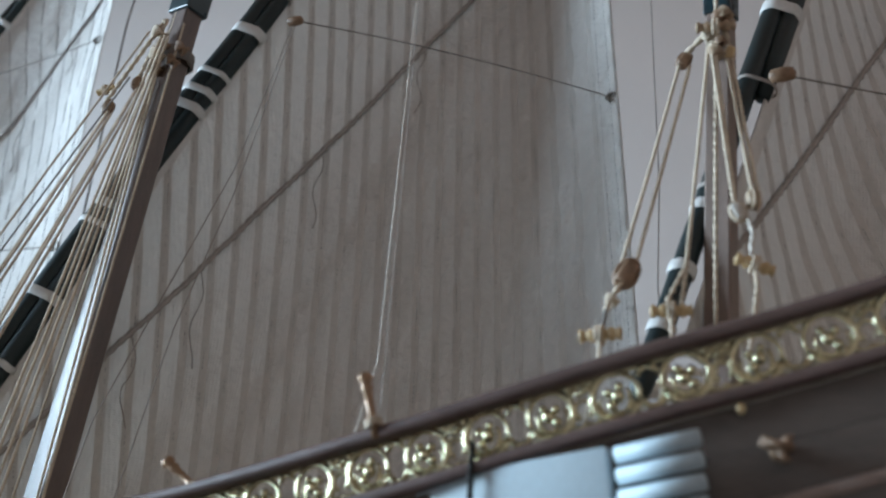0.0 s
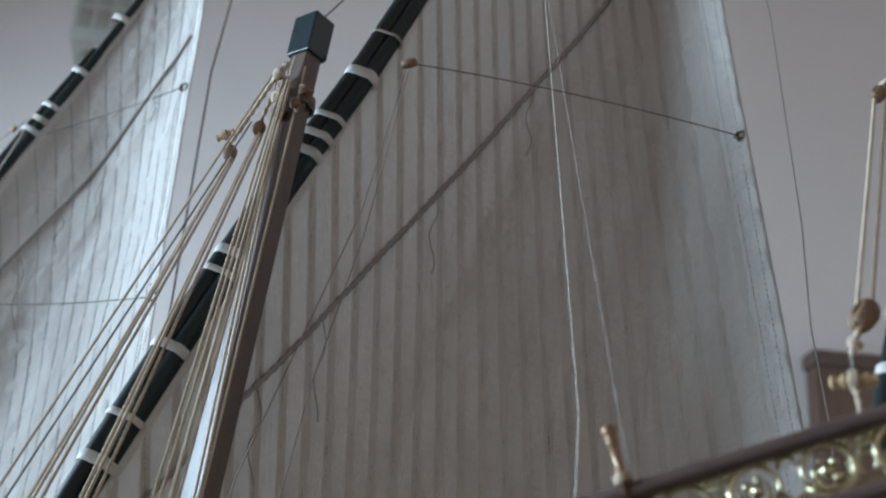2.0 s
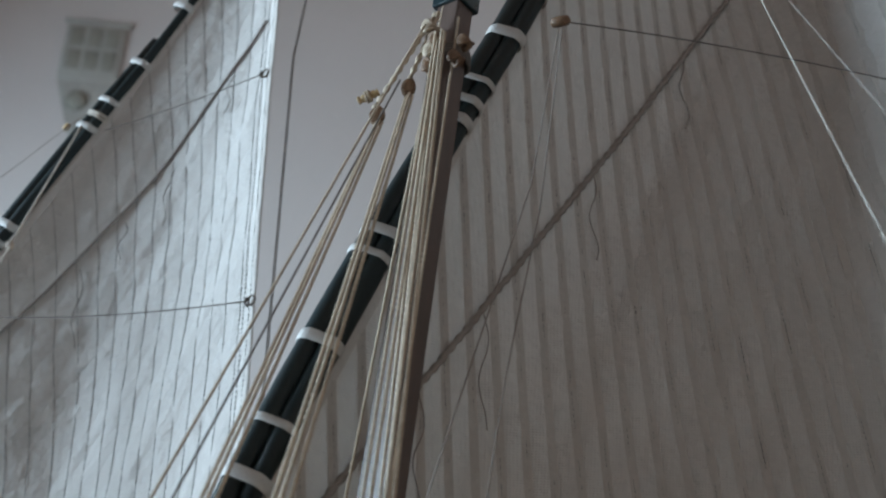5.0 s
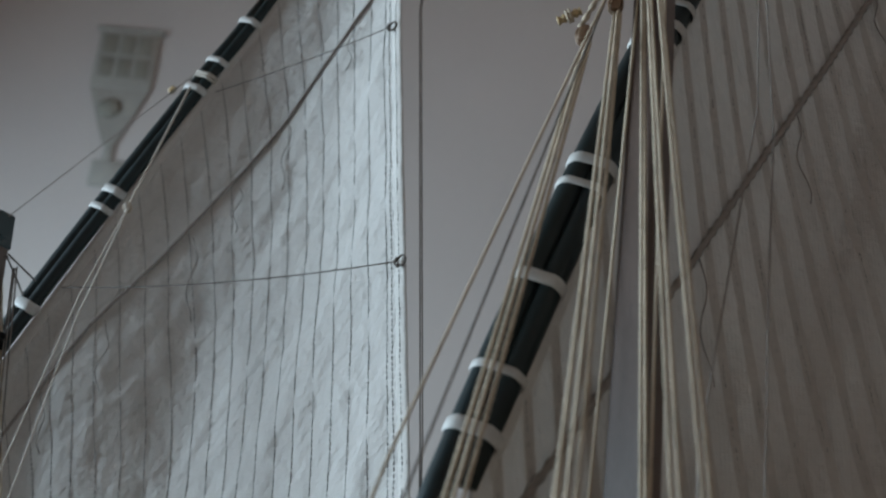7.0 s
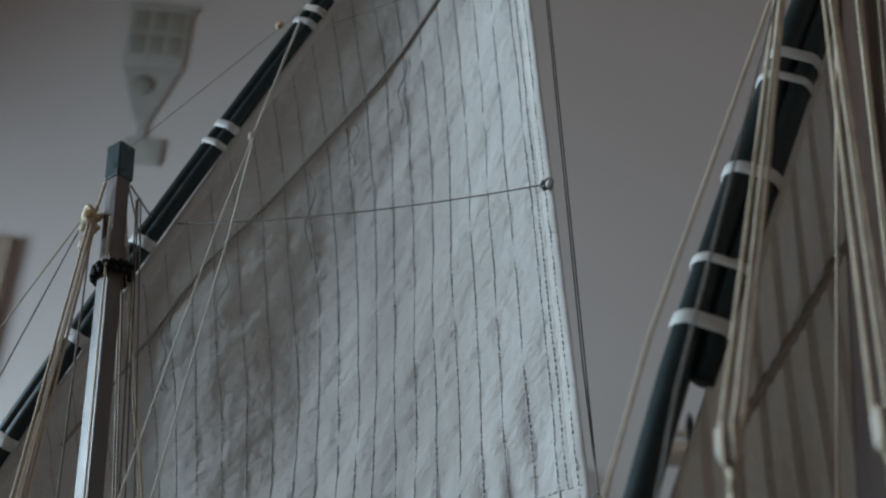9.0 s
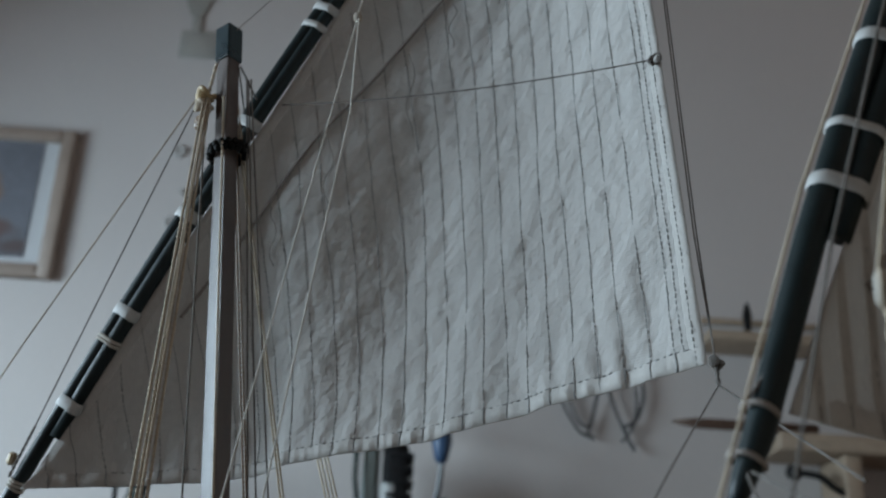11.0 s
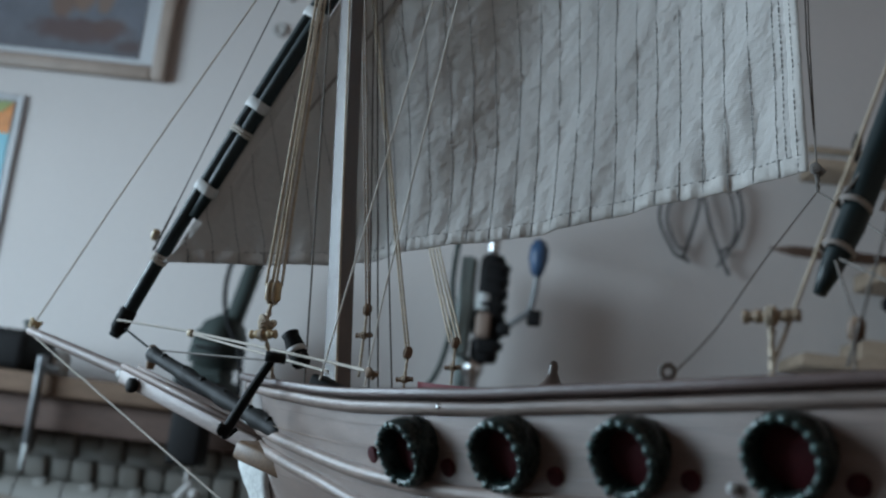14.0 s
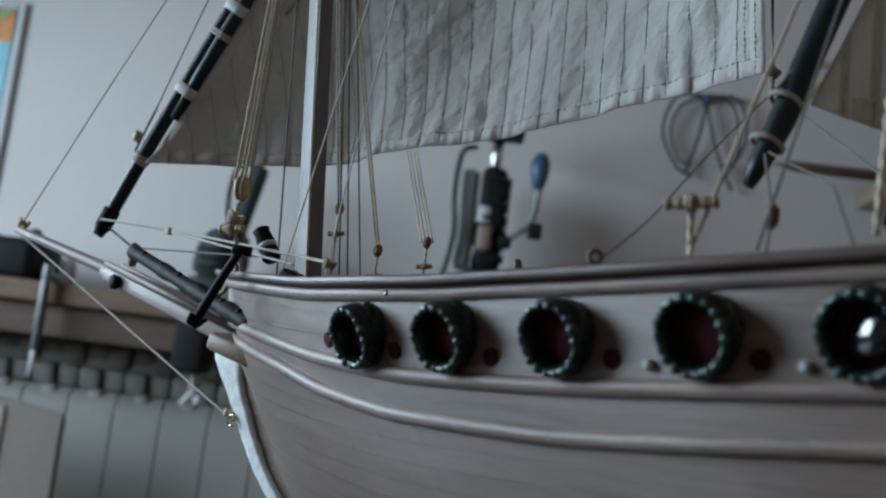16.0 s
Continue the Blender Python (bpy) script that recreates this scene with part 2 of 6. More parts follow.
def painting(name, at_room):
    """An oil painting: dull blue-grey sky, grey sea, brown hull, ochre sails, all with soft brushed edges."""
    m = material(name, (0.15, 0.158, 0.182), rough=0.55, var=0.22, scale=18, fine=140, bump=0.3)
    nt = m.node_tree
    b = nt.nodes["Principled BSDF"]
    last = b.inputs["Base Color"].links[0].from_socket
    tc = nt.nodes.new("ShaderNodeTexCoord")
    rot = nt.nodes.new("ShaderNodeMapping")
    rot.vector_type = "TEXTURE"
    rot.inputs["Location"].default_value = at_room
    rot.inputs["Rotation"].default_value = (0, 0, radians(38))
    nt.links.new(tc.outputs["Object"], rot.inputs[0])
    brush = nt.nodes.new("ShaderNodeTexNoise")
    brush.inputs["Scale"].default_value, brush.inputs["Detail"].default_value = 30, 4
    nt.links.new(tc.outputs["Object"], brush.inputs["Vector"])
    for s, z, w, h, soft, col in ((0.0, -0.16, 0.4, 0.075, 0.3, (0.11, 0.11, 0.125)), (-0.035, -0.02, 0.028, 0.036, 0.25, (0.19, 0.115, 0.082)), (0.002, 0.004, 0.024, 0.048, 0.2, (0.225, 0.142, 0.10)), (0.042, 0.0, 0.018, 0.042, 0.2, (0.225, 0.15, 0.11)), (0.0, -0.080, 0.085, 0.024, 0.28, (0.105, 0.062, 0.055)), (0.055, -0.068, 0.030, 0.018, 0.3, (0.12, 0.075, 0.065)), (0.10, -0.105, 0.030, 0.014, 0.4, (0.09, 0.06, 0.055))):
        mp = nt.nodes.new("ShaderNodeMapping")
        mp.vector_type = "TEXTURE"
        mp.inputs["Location"].default_value = (s, 0, z)
        mp.inputs["Scale"].default_value = (w, 10.0, h)
        nt.links.new(rot.outputs[0], mp.inputs[0])
        ln = nt.nodes.new("ShaderNodeVectorMath")
        ln.operation = "LENGTH"
        nt.links.new(mp.outputs[0], ln.inputs[0])
        wob = nt.nodes.new("ShaderNodeMath")
        wob.operation = "MULTIPLY_ADD"
        wob.inputs[1].default_value = 0.9
        nt.links.new(brush.outputs[0], wob.inputs[0])
        nt.links.new(ln.outputs["Value"], wob.inputs[2])
        rg = nt.nodes.new("ShaderNodeMapRange")
        rg.inputs[1].default_value, rg.inputs[2].default_value = 1.45 - soft, 1.45 + soft
        rg.inputs[3].default_value, rg.inputs[4].default_value = 0.85, 0.0
        nt.links.new(wob.outputs[0], rg.inputs[0])
        mx = nt.nodes.new("ShaderNodeMix")
        mx.data_type = "RGBA"
        nt.links.new(rg.outputs[0], mx.inputs["Factor"])
        nt.links.new(last, mx.inputs[6])
        mx.inputs[7].default_value = (*col, 1)
        last = mx.outputs[2]
    nt.links.new(last, b.inputs["Base Color"])
    return m


PAINTING = painting("oil_painting", tuple(room(-0.84, WALL_D, 1.767)))
TEALPRINT = material("teal_print", (0.16, 0.42, 0.50), rough=0.4, var=0.15, scale=12, fine=60)
ORANGEPRINT = material("orange_print", (0.60, 0.22, 0.05), rough=0.4, var=0.5, scale=35, fine=90)
GREENPRINT = material("olive_print", (0.25, 0.30, 0.10), rough=0.4, var=0.4, scale=35, fine=90)
TABLETOP = material("table_wood", (0.055, 0.038, 0.03), rough=0.5, var=0.25, scale=8, fine=90, stretch=(0.5, 4, 4))


# ---- helpers ----
placed = {}


def part(name, bm, mat, parent=None, label="", smooth=True):
    me = bpy.data.meshes.new(name)
    bmesh.ops.recalc_face_normals(bm, faces=bm.faces)
    bm.to_mesh(me)
    bm.free()
    if smooth:
        me.polygons.foreach_set("use_smooth", [True] * len(me.polygons))
    me.materials.append(mat)
    ob = new(name, me)
    hang(ob, parent)
    if label:
        tagged(ob, label)
    return ob


def hang(ob, parent):
    """Parents ob, whose mesh is in world places, and keeps it there."""
    placed[ob] = Matrix()
    if parent:
        ob.parent = parent
        ob.matrix_parent_inverse = placed[parent].inverted()


def shared(name, mesh, m, parent, label=""):
    ob = new(name, mesh)
    ob.parent = parent
    ob.matrix_parent_inverse = placed[parent].inverted()
    ob.matrix_basis = m
    placed[ob] = m
    if label:
        tagged(ob, label)
    return ob


def mesh_of(name, bm, *mats):
    me = bpy.data.meshes.new(name)
    bmesh.ops.recalc_face_normals(bm, faces=bm.faces)
    bm.to_mesh(me)
    bm.free()
    me.polygons.foreach_set("use_smooth", [True] * len(me.polygons))
    for m in mats:
        me.materials.append(m)
    return me


def thing(name, base, label, category, group="", kind=""):
    ob = new(name)
    ob.empty_display_size = 0.02
    ob.location = base
    placed[ob] = Matrix.Translation(base)
    return tagged(ob, label, category, group, kind)


def V(*a):
    return Vector(a)


def smooth_line(pts, per=8):
    """Catmull-Rom through the points."""
    p = [Vector(q) for q in pts]
    if len(p) < 3:
        return p
    out = []
    for i in range(len(p) - 1):
        a, b, c, d = p[max(i - 1, 0)], p[i], p[i + 1], p[min(i + 2, len(p) - 1)]
        for k in range(per):
            t = k / per
            out.append(0.5 * (2 * b + (c - a) * t + (2 * a - 5 * b + 4 * c - d) * t * t + (3 * b - a - 3 * c + d) * t ** 3))
    return out + [p[-1]]


def resample(pts, step):
    p = [Vector(q) for q in pts]
    out, left = [p[0]], 0.0
    for a, b in zip(p, p[1:]):
        n = max(1, int((b - a).length / step))
        out += [a.lerp(b, (k + 1) / n) for k in range(n)]
    return out


def tube(bm, pts, r, n=8, caps=True, twist=0.0, closed=False):
    """A round bar along the points. twist: how deep the lay of a two-strand rope cuts in."""
    pts = [Vector(p) for p in pts]
    rs = r if isinstance(r, (list, tuple)) else [r] * len(pts)
    rings, side, run = [], None, 0.0
    for i, p in enumerate(pts):
        if closed:
            ahead = pts[(i + 1) % len(pts)] - pts[i - 1]
        else:
            ahead = pts[min(i + 1, len(pts) - 1)] - pts[max(i - 1, 0)]
        ahead = ahead.normalized() if ahead.length > 1e-9 else V(0, 0, 1)
        if side is None:
            side = ahead.orthogonal().normalized()
        side = (side - ahead * side.dot(ahead)).normalized()
        up = ahead.cross(side)
        run += (p - pts[i - 1]).length if i else 0
        ring = []
        for k in range(n):
            a = 2 * math.pi * k / n
            q = rs[i] * (1 - twist + twist * math.cos(2 * a - run / rs[i] * 1.7)) if twist else rs[i]
            ring.append(bm.verts.new(p + q * (math.cos(a) * side + math.sin(a) * up)))
        rings.append(ring)
    pairs = list(zip(rings, rings[1:])) + ([(rings[-1], rings[0])] if closed else [])
    for a, b in pairs:
        for k in range(n):
            bm.faces.new((a[k], a[(k + 1) % n], b[(k + 1) % n], b[k]))
    if caps and not closed:
        bm.faces.new(rings[0][::-1])
        bm.faces.new(rings[-1])


def bar(name, pts, r, mat, parent, label="", n=8, twist=0.0):
    bm = bmesh.new()
    tube(bm, pts, r, n, twist=twist)
    return part(name, bm, mat, parent, label)


def rope(pts, r, mat, parent, name="rope", sag=0.0, label=""):
    """A laid rope; it sags a little in the middle."""
    pts = [Vector(p) for p in pts]
    if len(pts) == 2 and sag:
        pts = [pts[0].lerp(pts[1], k / 8) - V(0, 0, sag * 4 * (k / 8) * (1 - k / 8)) for k in range(9)]
    pts = resample(pts, max(r * 1.1, 0.0005))
    return bar(name, pts, r, mat, parent, label, n=8, twist=0.3 if r > 0.00052 else 0.16)


def lathe(bm, profile, m=None, n=16, caps=True):
    """profile: rows of (radius, height along local z)."""
    m = m or Matrix()
    rings = [[bm.verts.new(m @ V(r * math.cos(2 * math.pi * k / n), r * math.sin(2 * math.pi * k / n), h)) for k in range(n)] for r, h in profile]
    for a, b in zip(rings, rings[1:]):
        for k in range(n):
            bm.faces.new((a[k], a[(k + 1) % n], b[(k + 1) % n], b[k]))
    if caps:
        bm.faces.new(rings[0][::-1])
        bm.faces.new(rings[-1])


def axis(p, way, roll=0.0):
    """A frame at p whose z points along way."""
    return Matrix.Translation(p) @ Vector(way).to_track_quat("Z", "Y").to_matrix().to_4x4() @ pose(0, 0, 0, 0, 0, roll)


def box(bm, m, size, bevel=0.0):
    """A box round the origin of m, its edges broken by bevel."""
    made = bmesh.ops.create_cube(bm, size=1.0)["verts"]
    bmesh.ops.transform(bm, matrix=m @ Matrix.Diagonal((*size, 1)), verts=made)
    if bevel:
        edges = list({e for v in made for e in v.link_edges})
        bmesh.ops.bevel(bm, geom=edges, offset=bevel, segments=2, affect="EDGES", profile=0.5)


def rbox(bm, s, d, z, bevel=0.004):
    """A box in the room from (s0, s1), (d0, d1), (z0, z1)."""
    box(bm, ROOM @ Matrix.Translation(((s[0] + s[1]) / 2, (d[0] + d[1]) / 2, (z[0] + z[1]) / 2)), (s[1] - s[0], d[1] - d[0], z[1] - z[0]), bevel)


def sweep(bm, pts, profile, out=None):
    """A bar of constant section along the points; profile: (outwards, up) rows; outwards is level and to the right of the way unless given."""
    rings = []
    for i, p in enumerate(pts):
        ahead = (pts[min(i + 1, len(pts) - 1)] - pts[max(i - 1, 0)]).normalized()
        side = ahead.cross(V(0, 0, 1)).normalized()
        up = side.cross(ahead).normalized()
        rings.append([bm.verts.new(p + side * a + up * b) for a, b in profile])
    n = len(profile)
    for a, b in zip(rings, rings[1:]):
        for k in range(n):
            bm.faces.new((a[k], a[(k + 1) % n], b[(k + 1) % n], b[k]))
    bm.faces.new(rings[0][::-1])
    bm.faces.new(rings[-1])


def half_round(w, h, n=7):
    return [(h * math.sin(math.pi * k / n), w / 2 * math.cos(math.pi * k / n)) for k in range(n + 1)]


def rounded(w, h, r=0.0004):
    return [(w - r, h / 2), (w, h / 2 - r), (w, -h / 2 + r), (w - r, -h / 2), (r, -h / 2), (0, -h / 2 + r), (0, h / 2 - r), (r, h / 2)]


def curve(x, xs, ys):
    """A smooth line through the knots, level beyond its ends."""
    if x <= xs[0]:
        return float(ys[0])
    if x >= xs[-1]:
        return float(ys[-1])
    k = int(np.searchsorted(xs, x, side="right")) - 1
    w = xs[k + 1] - xs[k]
    rise = [(ys[i + 1] - ys[i]) / (xs[i + 1] - xs[i]) for i in range(len(xs) - 1)]

    def slope(i):
        if i == 0 or i == len(xs) - 1:
            return rise[min(i, len(rise) - 1)]
        a, b = rise[i - 1], rise[i]
        return 0.0 if a * b <= 0 else 2 * a * b / (a + b)

    t = (x - xs[k]) / w
    return float(ys[k] * (1 + 2 * t) * (1 - t) ** 2 + slope(k) * w * t * (1 - t) ** 2 + ys[k + 1] * t * t * (3 - 2 * t) + slope(k + 1) * w * t * t * (t - 1))


# ---- room ----
def wall(name, s, d, z, label, mat=WALLPAINT):
    bm = bmesh.new()
    rbox(bm, s, d, z, 0)
    return tagged(part(name, bm, mat, smooth=False), label, "wall", kind="structure")


# the east and south walls are unseen: near and cream for bounced light
S1, D0 = 1.9, -1.55
wall("wall_north", (WIN_S - 0.12, S1), (WALL_D, WALL_D + 0.12), (FLOOR, CEIL), "white painted wall with pictures and a radiator")
wall("wall_east", (S1, S1 + 0.12), (D0, WALL_D + 0.12), (FLOOR, CEIL), "unseen plain cream wall, coloured to bounce warm light", BOUNCEWALL)
wall("wall_south", (WIN_S - 0.12, S1 + 0.12), (D0 - 0.12, D0), (FLOOR, CEIL), "unseen plain cream wall, coloured to bounce warm light", BOUNCEWALL)
bm = bmesh.new()
for d, z in (((D0, WIN[0]), (FLOOR, CEIL)), ((WIN[1], WALL_D), (FLOOR, CEIL)), ((WIN[0], WIN[1]), (FLOOR, WIN[2])), ((WIN[0], WIN[1]), (WIN[3], CEIL))):
    rbox(bm, (WIN_S - 0.12, WIN_S), d, z, 0)
tagged(part("wall_west", bm, WALLPAINT, smooth=False), "white painted wall with a window", "wall", kind="structure")
win = thing("window_1", room(WIN_S - 0.06, 0, WIN[2]), "white wooden window letting in daylight", "window", kind="structure")
bm = bmesh.new()
for d in (WIN[0] + 0.03, (WIN[0] + WIN[1]) / 2, WIN[1] - 0.03):
    rbox(bm, (WIN_S - 0.1, WIN_S - 0.05), (d - 0.03, d + 0.03), (WIN[2] + 0.06, WIN[3] - 0.06))
for z in (WIN[2] + 0.03, WIN[3] - 0.03):
    rbox(bm, (WIN_S - 0.1, WIN_S - 0.05), (WIN[0], WIN[1]), (z - 0.03, z + 0.03))
part("window_frame", bm, SHUTTER, win)
# unseen ceiling, its peach tint adds warm bounced light
bm = bmesh.new()
rbox(bm, (WIN_S - 0.3, S1 + 0.12), (D0 - 0.12, WALL_D + 0.12), (CEIL, CEIL + 0.1), 0)
tagged(part("ceiling", bm, CEILPAINT, smooth=False), "unseen peach-cream ceiling, tinted to bounce warm light", "ceiling", kind="structure")
# unseen floor, darkened so that little light bounces up
bm = bmesh.new()
rbox(bm, (WIN_S - 0.3, S1 + 0.12), (D0 - 0.12, WALL_D + 0.12), (FLOOR - 0.1, FLOOR), 0)
tagged(part("floor", bm, FLOORWOOD, smooth=False), "unseen brown wooden floor, kept dark to bounce little light", "floor", kind="structure")

# ---- the ship ----
ship = thing("ship_model", (-0.25, 0.0, 0.866), "wooden three-masted lateen sailing ship model with cotton sails and hemp rigging", "ship model")

STEM_Z = [0.862, 0.868, 0.88, 0.90, 0.9137, 0.923, 0.934, 0.9427, 0.9564, 0.99]
STEM_X = [-0.30, -0.36, -0.41, -0.452, -0.4710, -0.4808, -0.4895, -0.4965, -0.5065, -0.513]
HB_X = [-0.52, -0.505, -0.48, -0.446, -0.41, -0.376, -0.352, -0.324, -0.294, -0.25, -0.20, -0.158, -0.113, -0.067, -0.045, 0.0, 0.03]
HB_Y = [0.002, 0.006, 0.022, 0.042, 0.056, 0.064, 0.066, 0.068, 0.0705, 0.0715, 0.067, 0.0585, 0.0555, 0.0495, 0.0435, 0.033, 0.024]
RAIL_X = [-0.52, -0.48, -0.448, -0.40, -0.369, -0.3375, -0.3115, -0.29, -0.2666, -0.15]
RAIL_Z = [0.985, 0.981, 0.9785, 0.9759, 0.9764, 0.9783, 0.98, 0.9816, 0.9836, 0.9945]
POOP_X = [-0.20, -0.162, -0.109, -0.079, -0.0285, 0.03]
POOP_Z = [1.024, 1.030, 1.0416, 1.0495, 1.064, 1.083]
STERN = 0.03


def half_beam(x):
    return curve(x, HB_X, HB_Y)


def rail_z(x):
    return curve(x, RAIL_X, RAIL_Z)


def poop_z(x):
    return curve(x, POOP_X, POOP_Z)


def top_z(x):
    """The upper edge of the planking."""
    k = min(1, max(0, (x + 0.205) / 0.02))
    return (1 - k) * (rail_z(x) - 0.0035) + k * (poop_z(x) - 0.0145)


def skin(s, v, side=-1, off=0.0):
    """The hull's surface: s from stem to stern, v from the top edge to the keel."""
    x0 = -0.512 + s * (STERN + 0.512)
    z = top_z(x0) * (1 - v) + 0.866 * v
    xs = curve(z, STEM_Z, STEM_X)
    x = xs + s * (STERN - xs)
    full = curve(v, [0, 0.15, 0.3, 0.45, 0.6, 0.75, 0.88, 1], [1.0, 1.0, 0.985, 0.94, 0.84, 0.65, 0.36, 0.03])
    full *= 1 - 0.34 * min(v, 0.5) * min(1, max(0, (0.42 - s) / 0.30))
    y = half_beam(-0.512 + max(0.0, s - 0.02 * v) * (STERN + 0.512)) * full * min(1, max(0.05, (s - 0.010) * 28))
    return V(x, side * (y + off), z)


def hull_at(x, z, off=0.0):
    """A point of the port side at that length and height, and the outward normal."""
    s, v = (x + 0.512) / (STERN + 0.512), 0.1
    for _ in range(30):
        p = skin(s, v)
        s += (x - p.x) / (STERN + 0.512)
        v = min(1, max(0, v - (z - p.z) / (top_z(x) - 0.866)))
    p = skin(s, v)
    n = (skin(s + 0.004, v) - skin(s - 0.004, v)).cross(skin(s, min(1, v + 0.01)) - skin(s, max(0, v - 0.01))).normalized()
    n = n if n.y < 0 else -n
    return p + n * off, n


bm = bmesh.new()
NS, NV = 90, 22
for side in (-1, 1):
    g = [[bm.verts.new(skin((i / NS) ** 1.3, j / NV, side, -0.0012)) for j in range(NV + 1)] for i in range(NS + 1)]
    for i in range(NS):
        for j in range(NV):
            bm.faces.new((g[i][j], g[i + 1][j], g[i + 1][j + 1], g[i][j + 1]))
    if side == -1:
        first = g
for j in range(NV):
    bm.faces.new((first[NS][j], first[NS][j + 1], g[NS][j + 1], g[NS][j]))
hull = part("hull", bm, SEAMDARK, ship, "walnut planked hull with polished wales")

# planks, laid in strakes with fine open seams
rng = random.Random(5)
STRAKES = 24
for side in (-1, 1):
    for k in range(STRAKES):
        v0, v1 = k / STRAKES, (k + 1) / STRAKES
        cut = sorted([0.0, 1.0] + [0.18 + 0.3 * j + 0.2 * rng.random() for j in range(3) if 0.18 + 0.3 * j < 0.9])
        for a, b in zip(cut, cut[1:]):
            bm = bmesh.new()
            n = max(6, int(50 * (b - a)))
            lift = 0.00005 * rng.random()
            rows = []
            for i in range(n + 1):
                s = a + (b - a) * i / n
                e = 0.005
                rows.append([bm.verts.new(skin(s, v0 + (v1 - v0) * q, side, o + lift)) for q, o in ((e, -0.0011), (e, 0.0), (e, 0.0), (0.35, 0.0), (0.65, 0.0), (1 - e, 0.0), (1 - e, 0.0), (1 - e, -0.0011))])
            for r0, r1 in zip(rows, rows[1:]):
                for j in (0, 2, 3, 4, 6):
                    bm.faces.new((r0[j], r1[j], r1[j + 1], r0[j + 1]))
            mid = (a + b) / 2
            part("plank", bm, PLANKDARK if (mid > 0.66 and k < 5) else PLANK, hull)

# stem post, painted white and chipped
bm = bmesh.new()
rows = []
for z in np.linspace(0.864, 0.972, 110):
    x = curve(z, STEM_Z, STEM_X)
    w = curve(z, [0.87, 0.93, 0.945, 0.953, 0.97], [0.005, 0.0055, 0.0078, 0.0120, 0.0120])
    chip = 0.0004 * noise.noise(V(x, 0, z) * 500) + 0.0003 * noise.noise(V(x, 3, z) * 1400)
    ragged = 0.0008 * noise.noise(V(x, 7, z) * 420)
    dent = [0.00018 * noise.noise(V(x + k, k, z) * 700) for k in range(3)]
    rows.append([bm.verts.new(V(*q)) for q in ((x - 0.0024 + chip, -0.0017, z), (x - 0.0028 + chip, 0, z), (x - 0.0024 + chip, 0.0017, z), (x + w * 0.5, 0.0030, z), (x + w + ragged, 0.0030, z), (x + w + ragged, -0.0031, z), (x + w * 0.75, -0.0031 + dent[0], z), (x + w * 0.45, -0.0030 + dent[1], z), (x + w * 0.15, -0.0026 + dent[2], z))])
for a, b in zip(rows, rows[1:]):
    for k in range(9):
        bm.faces.new((a[k], a[(k + 1) % 9], b[(k + 1) % 9], b[k]))
bm.faces.new(rows[0])
bm.faces.new(rows[-1][::-1])
part("stem_post", bm, STEM, hull, "chipped white painted stem post")

# deck
bm = bmesh.new()
rows = [[bm.verts.new(V(x, y * (half_beam(x) - 0.002), rail_z(x) - 0.013)) for y in (-1, 0, 1)] for x in np.linspace(-0.50, -0.19, 40)]
rows2 = [[bm.verts.new(V(x, y * (half_beam(x) - 0.003), poop_z(x) - 0.017)) for y in (-1, 0, 1)] for x in np.linspace(-0.19, 0.028, 30)]
for g in (rows, rows2):
    for a, b in zip(g, g[1:]):
        for k in range(2):
            bm.faces.new((a[k], b[k], b[k + 1], a[k + 1]))
for k in range(2):
    bm.faces.new((rows[-1][k], rows2[0][k], rows2[0][k + 1], rows[-1][k + 1]))
part("deck", bm, DECK, hull)

# main rail, strake and wales
xs_main = list(np.linspace(-0.500, -0.186, 70))
for side in (-1, 1):
    def edge(f, off=0.0):
        p = [V(x, side * (half_beam(x) + off), f(x)) for x in (xs_main if side == 1 else xs_main)]
        return p if side == -1 else p[::-1]
    bm = bmesh.new()
    sweep(bm, edge(rail_z, -0.003), [(a, b - 0.0012) for a, b in rounded(0.0062, 0.0021)])
    part("rail_cap", bm, RAILWOOD, hull, "dark walnut rail cap")
    bm = bmesh.new()
    sweep(bm, edge(lambda x: rail_z(x) - 0.0038, -0.0004), half_round(0.0035, 0.0018))
    part("rail_strake", bm, WALE, hull, "polished moulding below the rail")


def wale(xz, w, h, name, label):
    for side in (-1, 1):
        pts = []
        for x in np.linspace(-0.505, -0.15, 80):
            p, n = hull_at(x, curve(x, *xz), 0.0)
            pts.append(V(p.x, side * abs(p.y), p.z))
        bm = bmesh.new()
        sweep(bm, pts if side == -1 else pts[::-1], half_round(w, h))
        part(name, bm, WALE, hull, label)


wale(([-0.505, -0.435, -0.397, -0.367, -0.3356, -0.2988, -0.2655, -0.15], [0.968, 0.9609, 0.9569, 0.9556, 0.9565, 0.9589, 0.9618, 0.9725]), 0.0036, 0.0019, "upper_wale", "polished half-round wale")
wale(([-0.505, -0.43, -0.3963, -0.3661, -0.3349, -0.2982, -0.2653, -0.15], [0.963, 0.9546, 0.9492, 0.9471, 0.9474, 0.95, 0.9534, 0.964]), 0.0036, 0.0019, "lower_wale", "polished half-round wale")

# poop rail with its mouldings
xs_poop = list(np.linspace(-0.198, 0.029, 60))
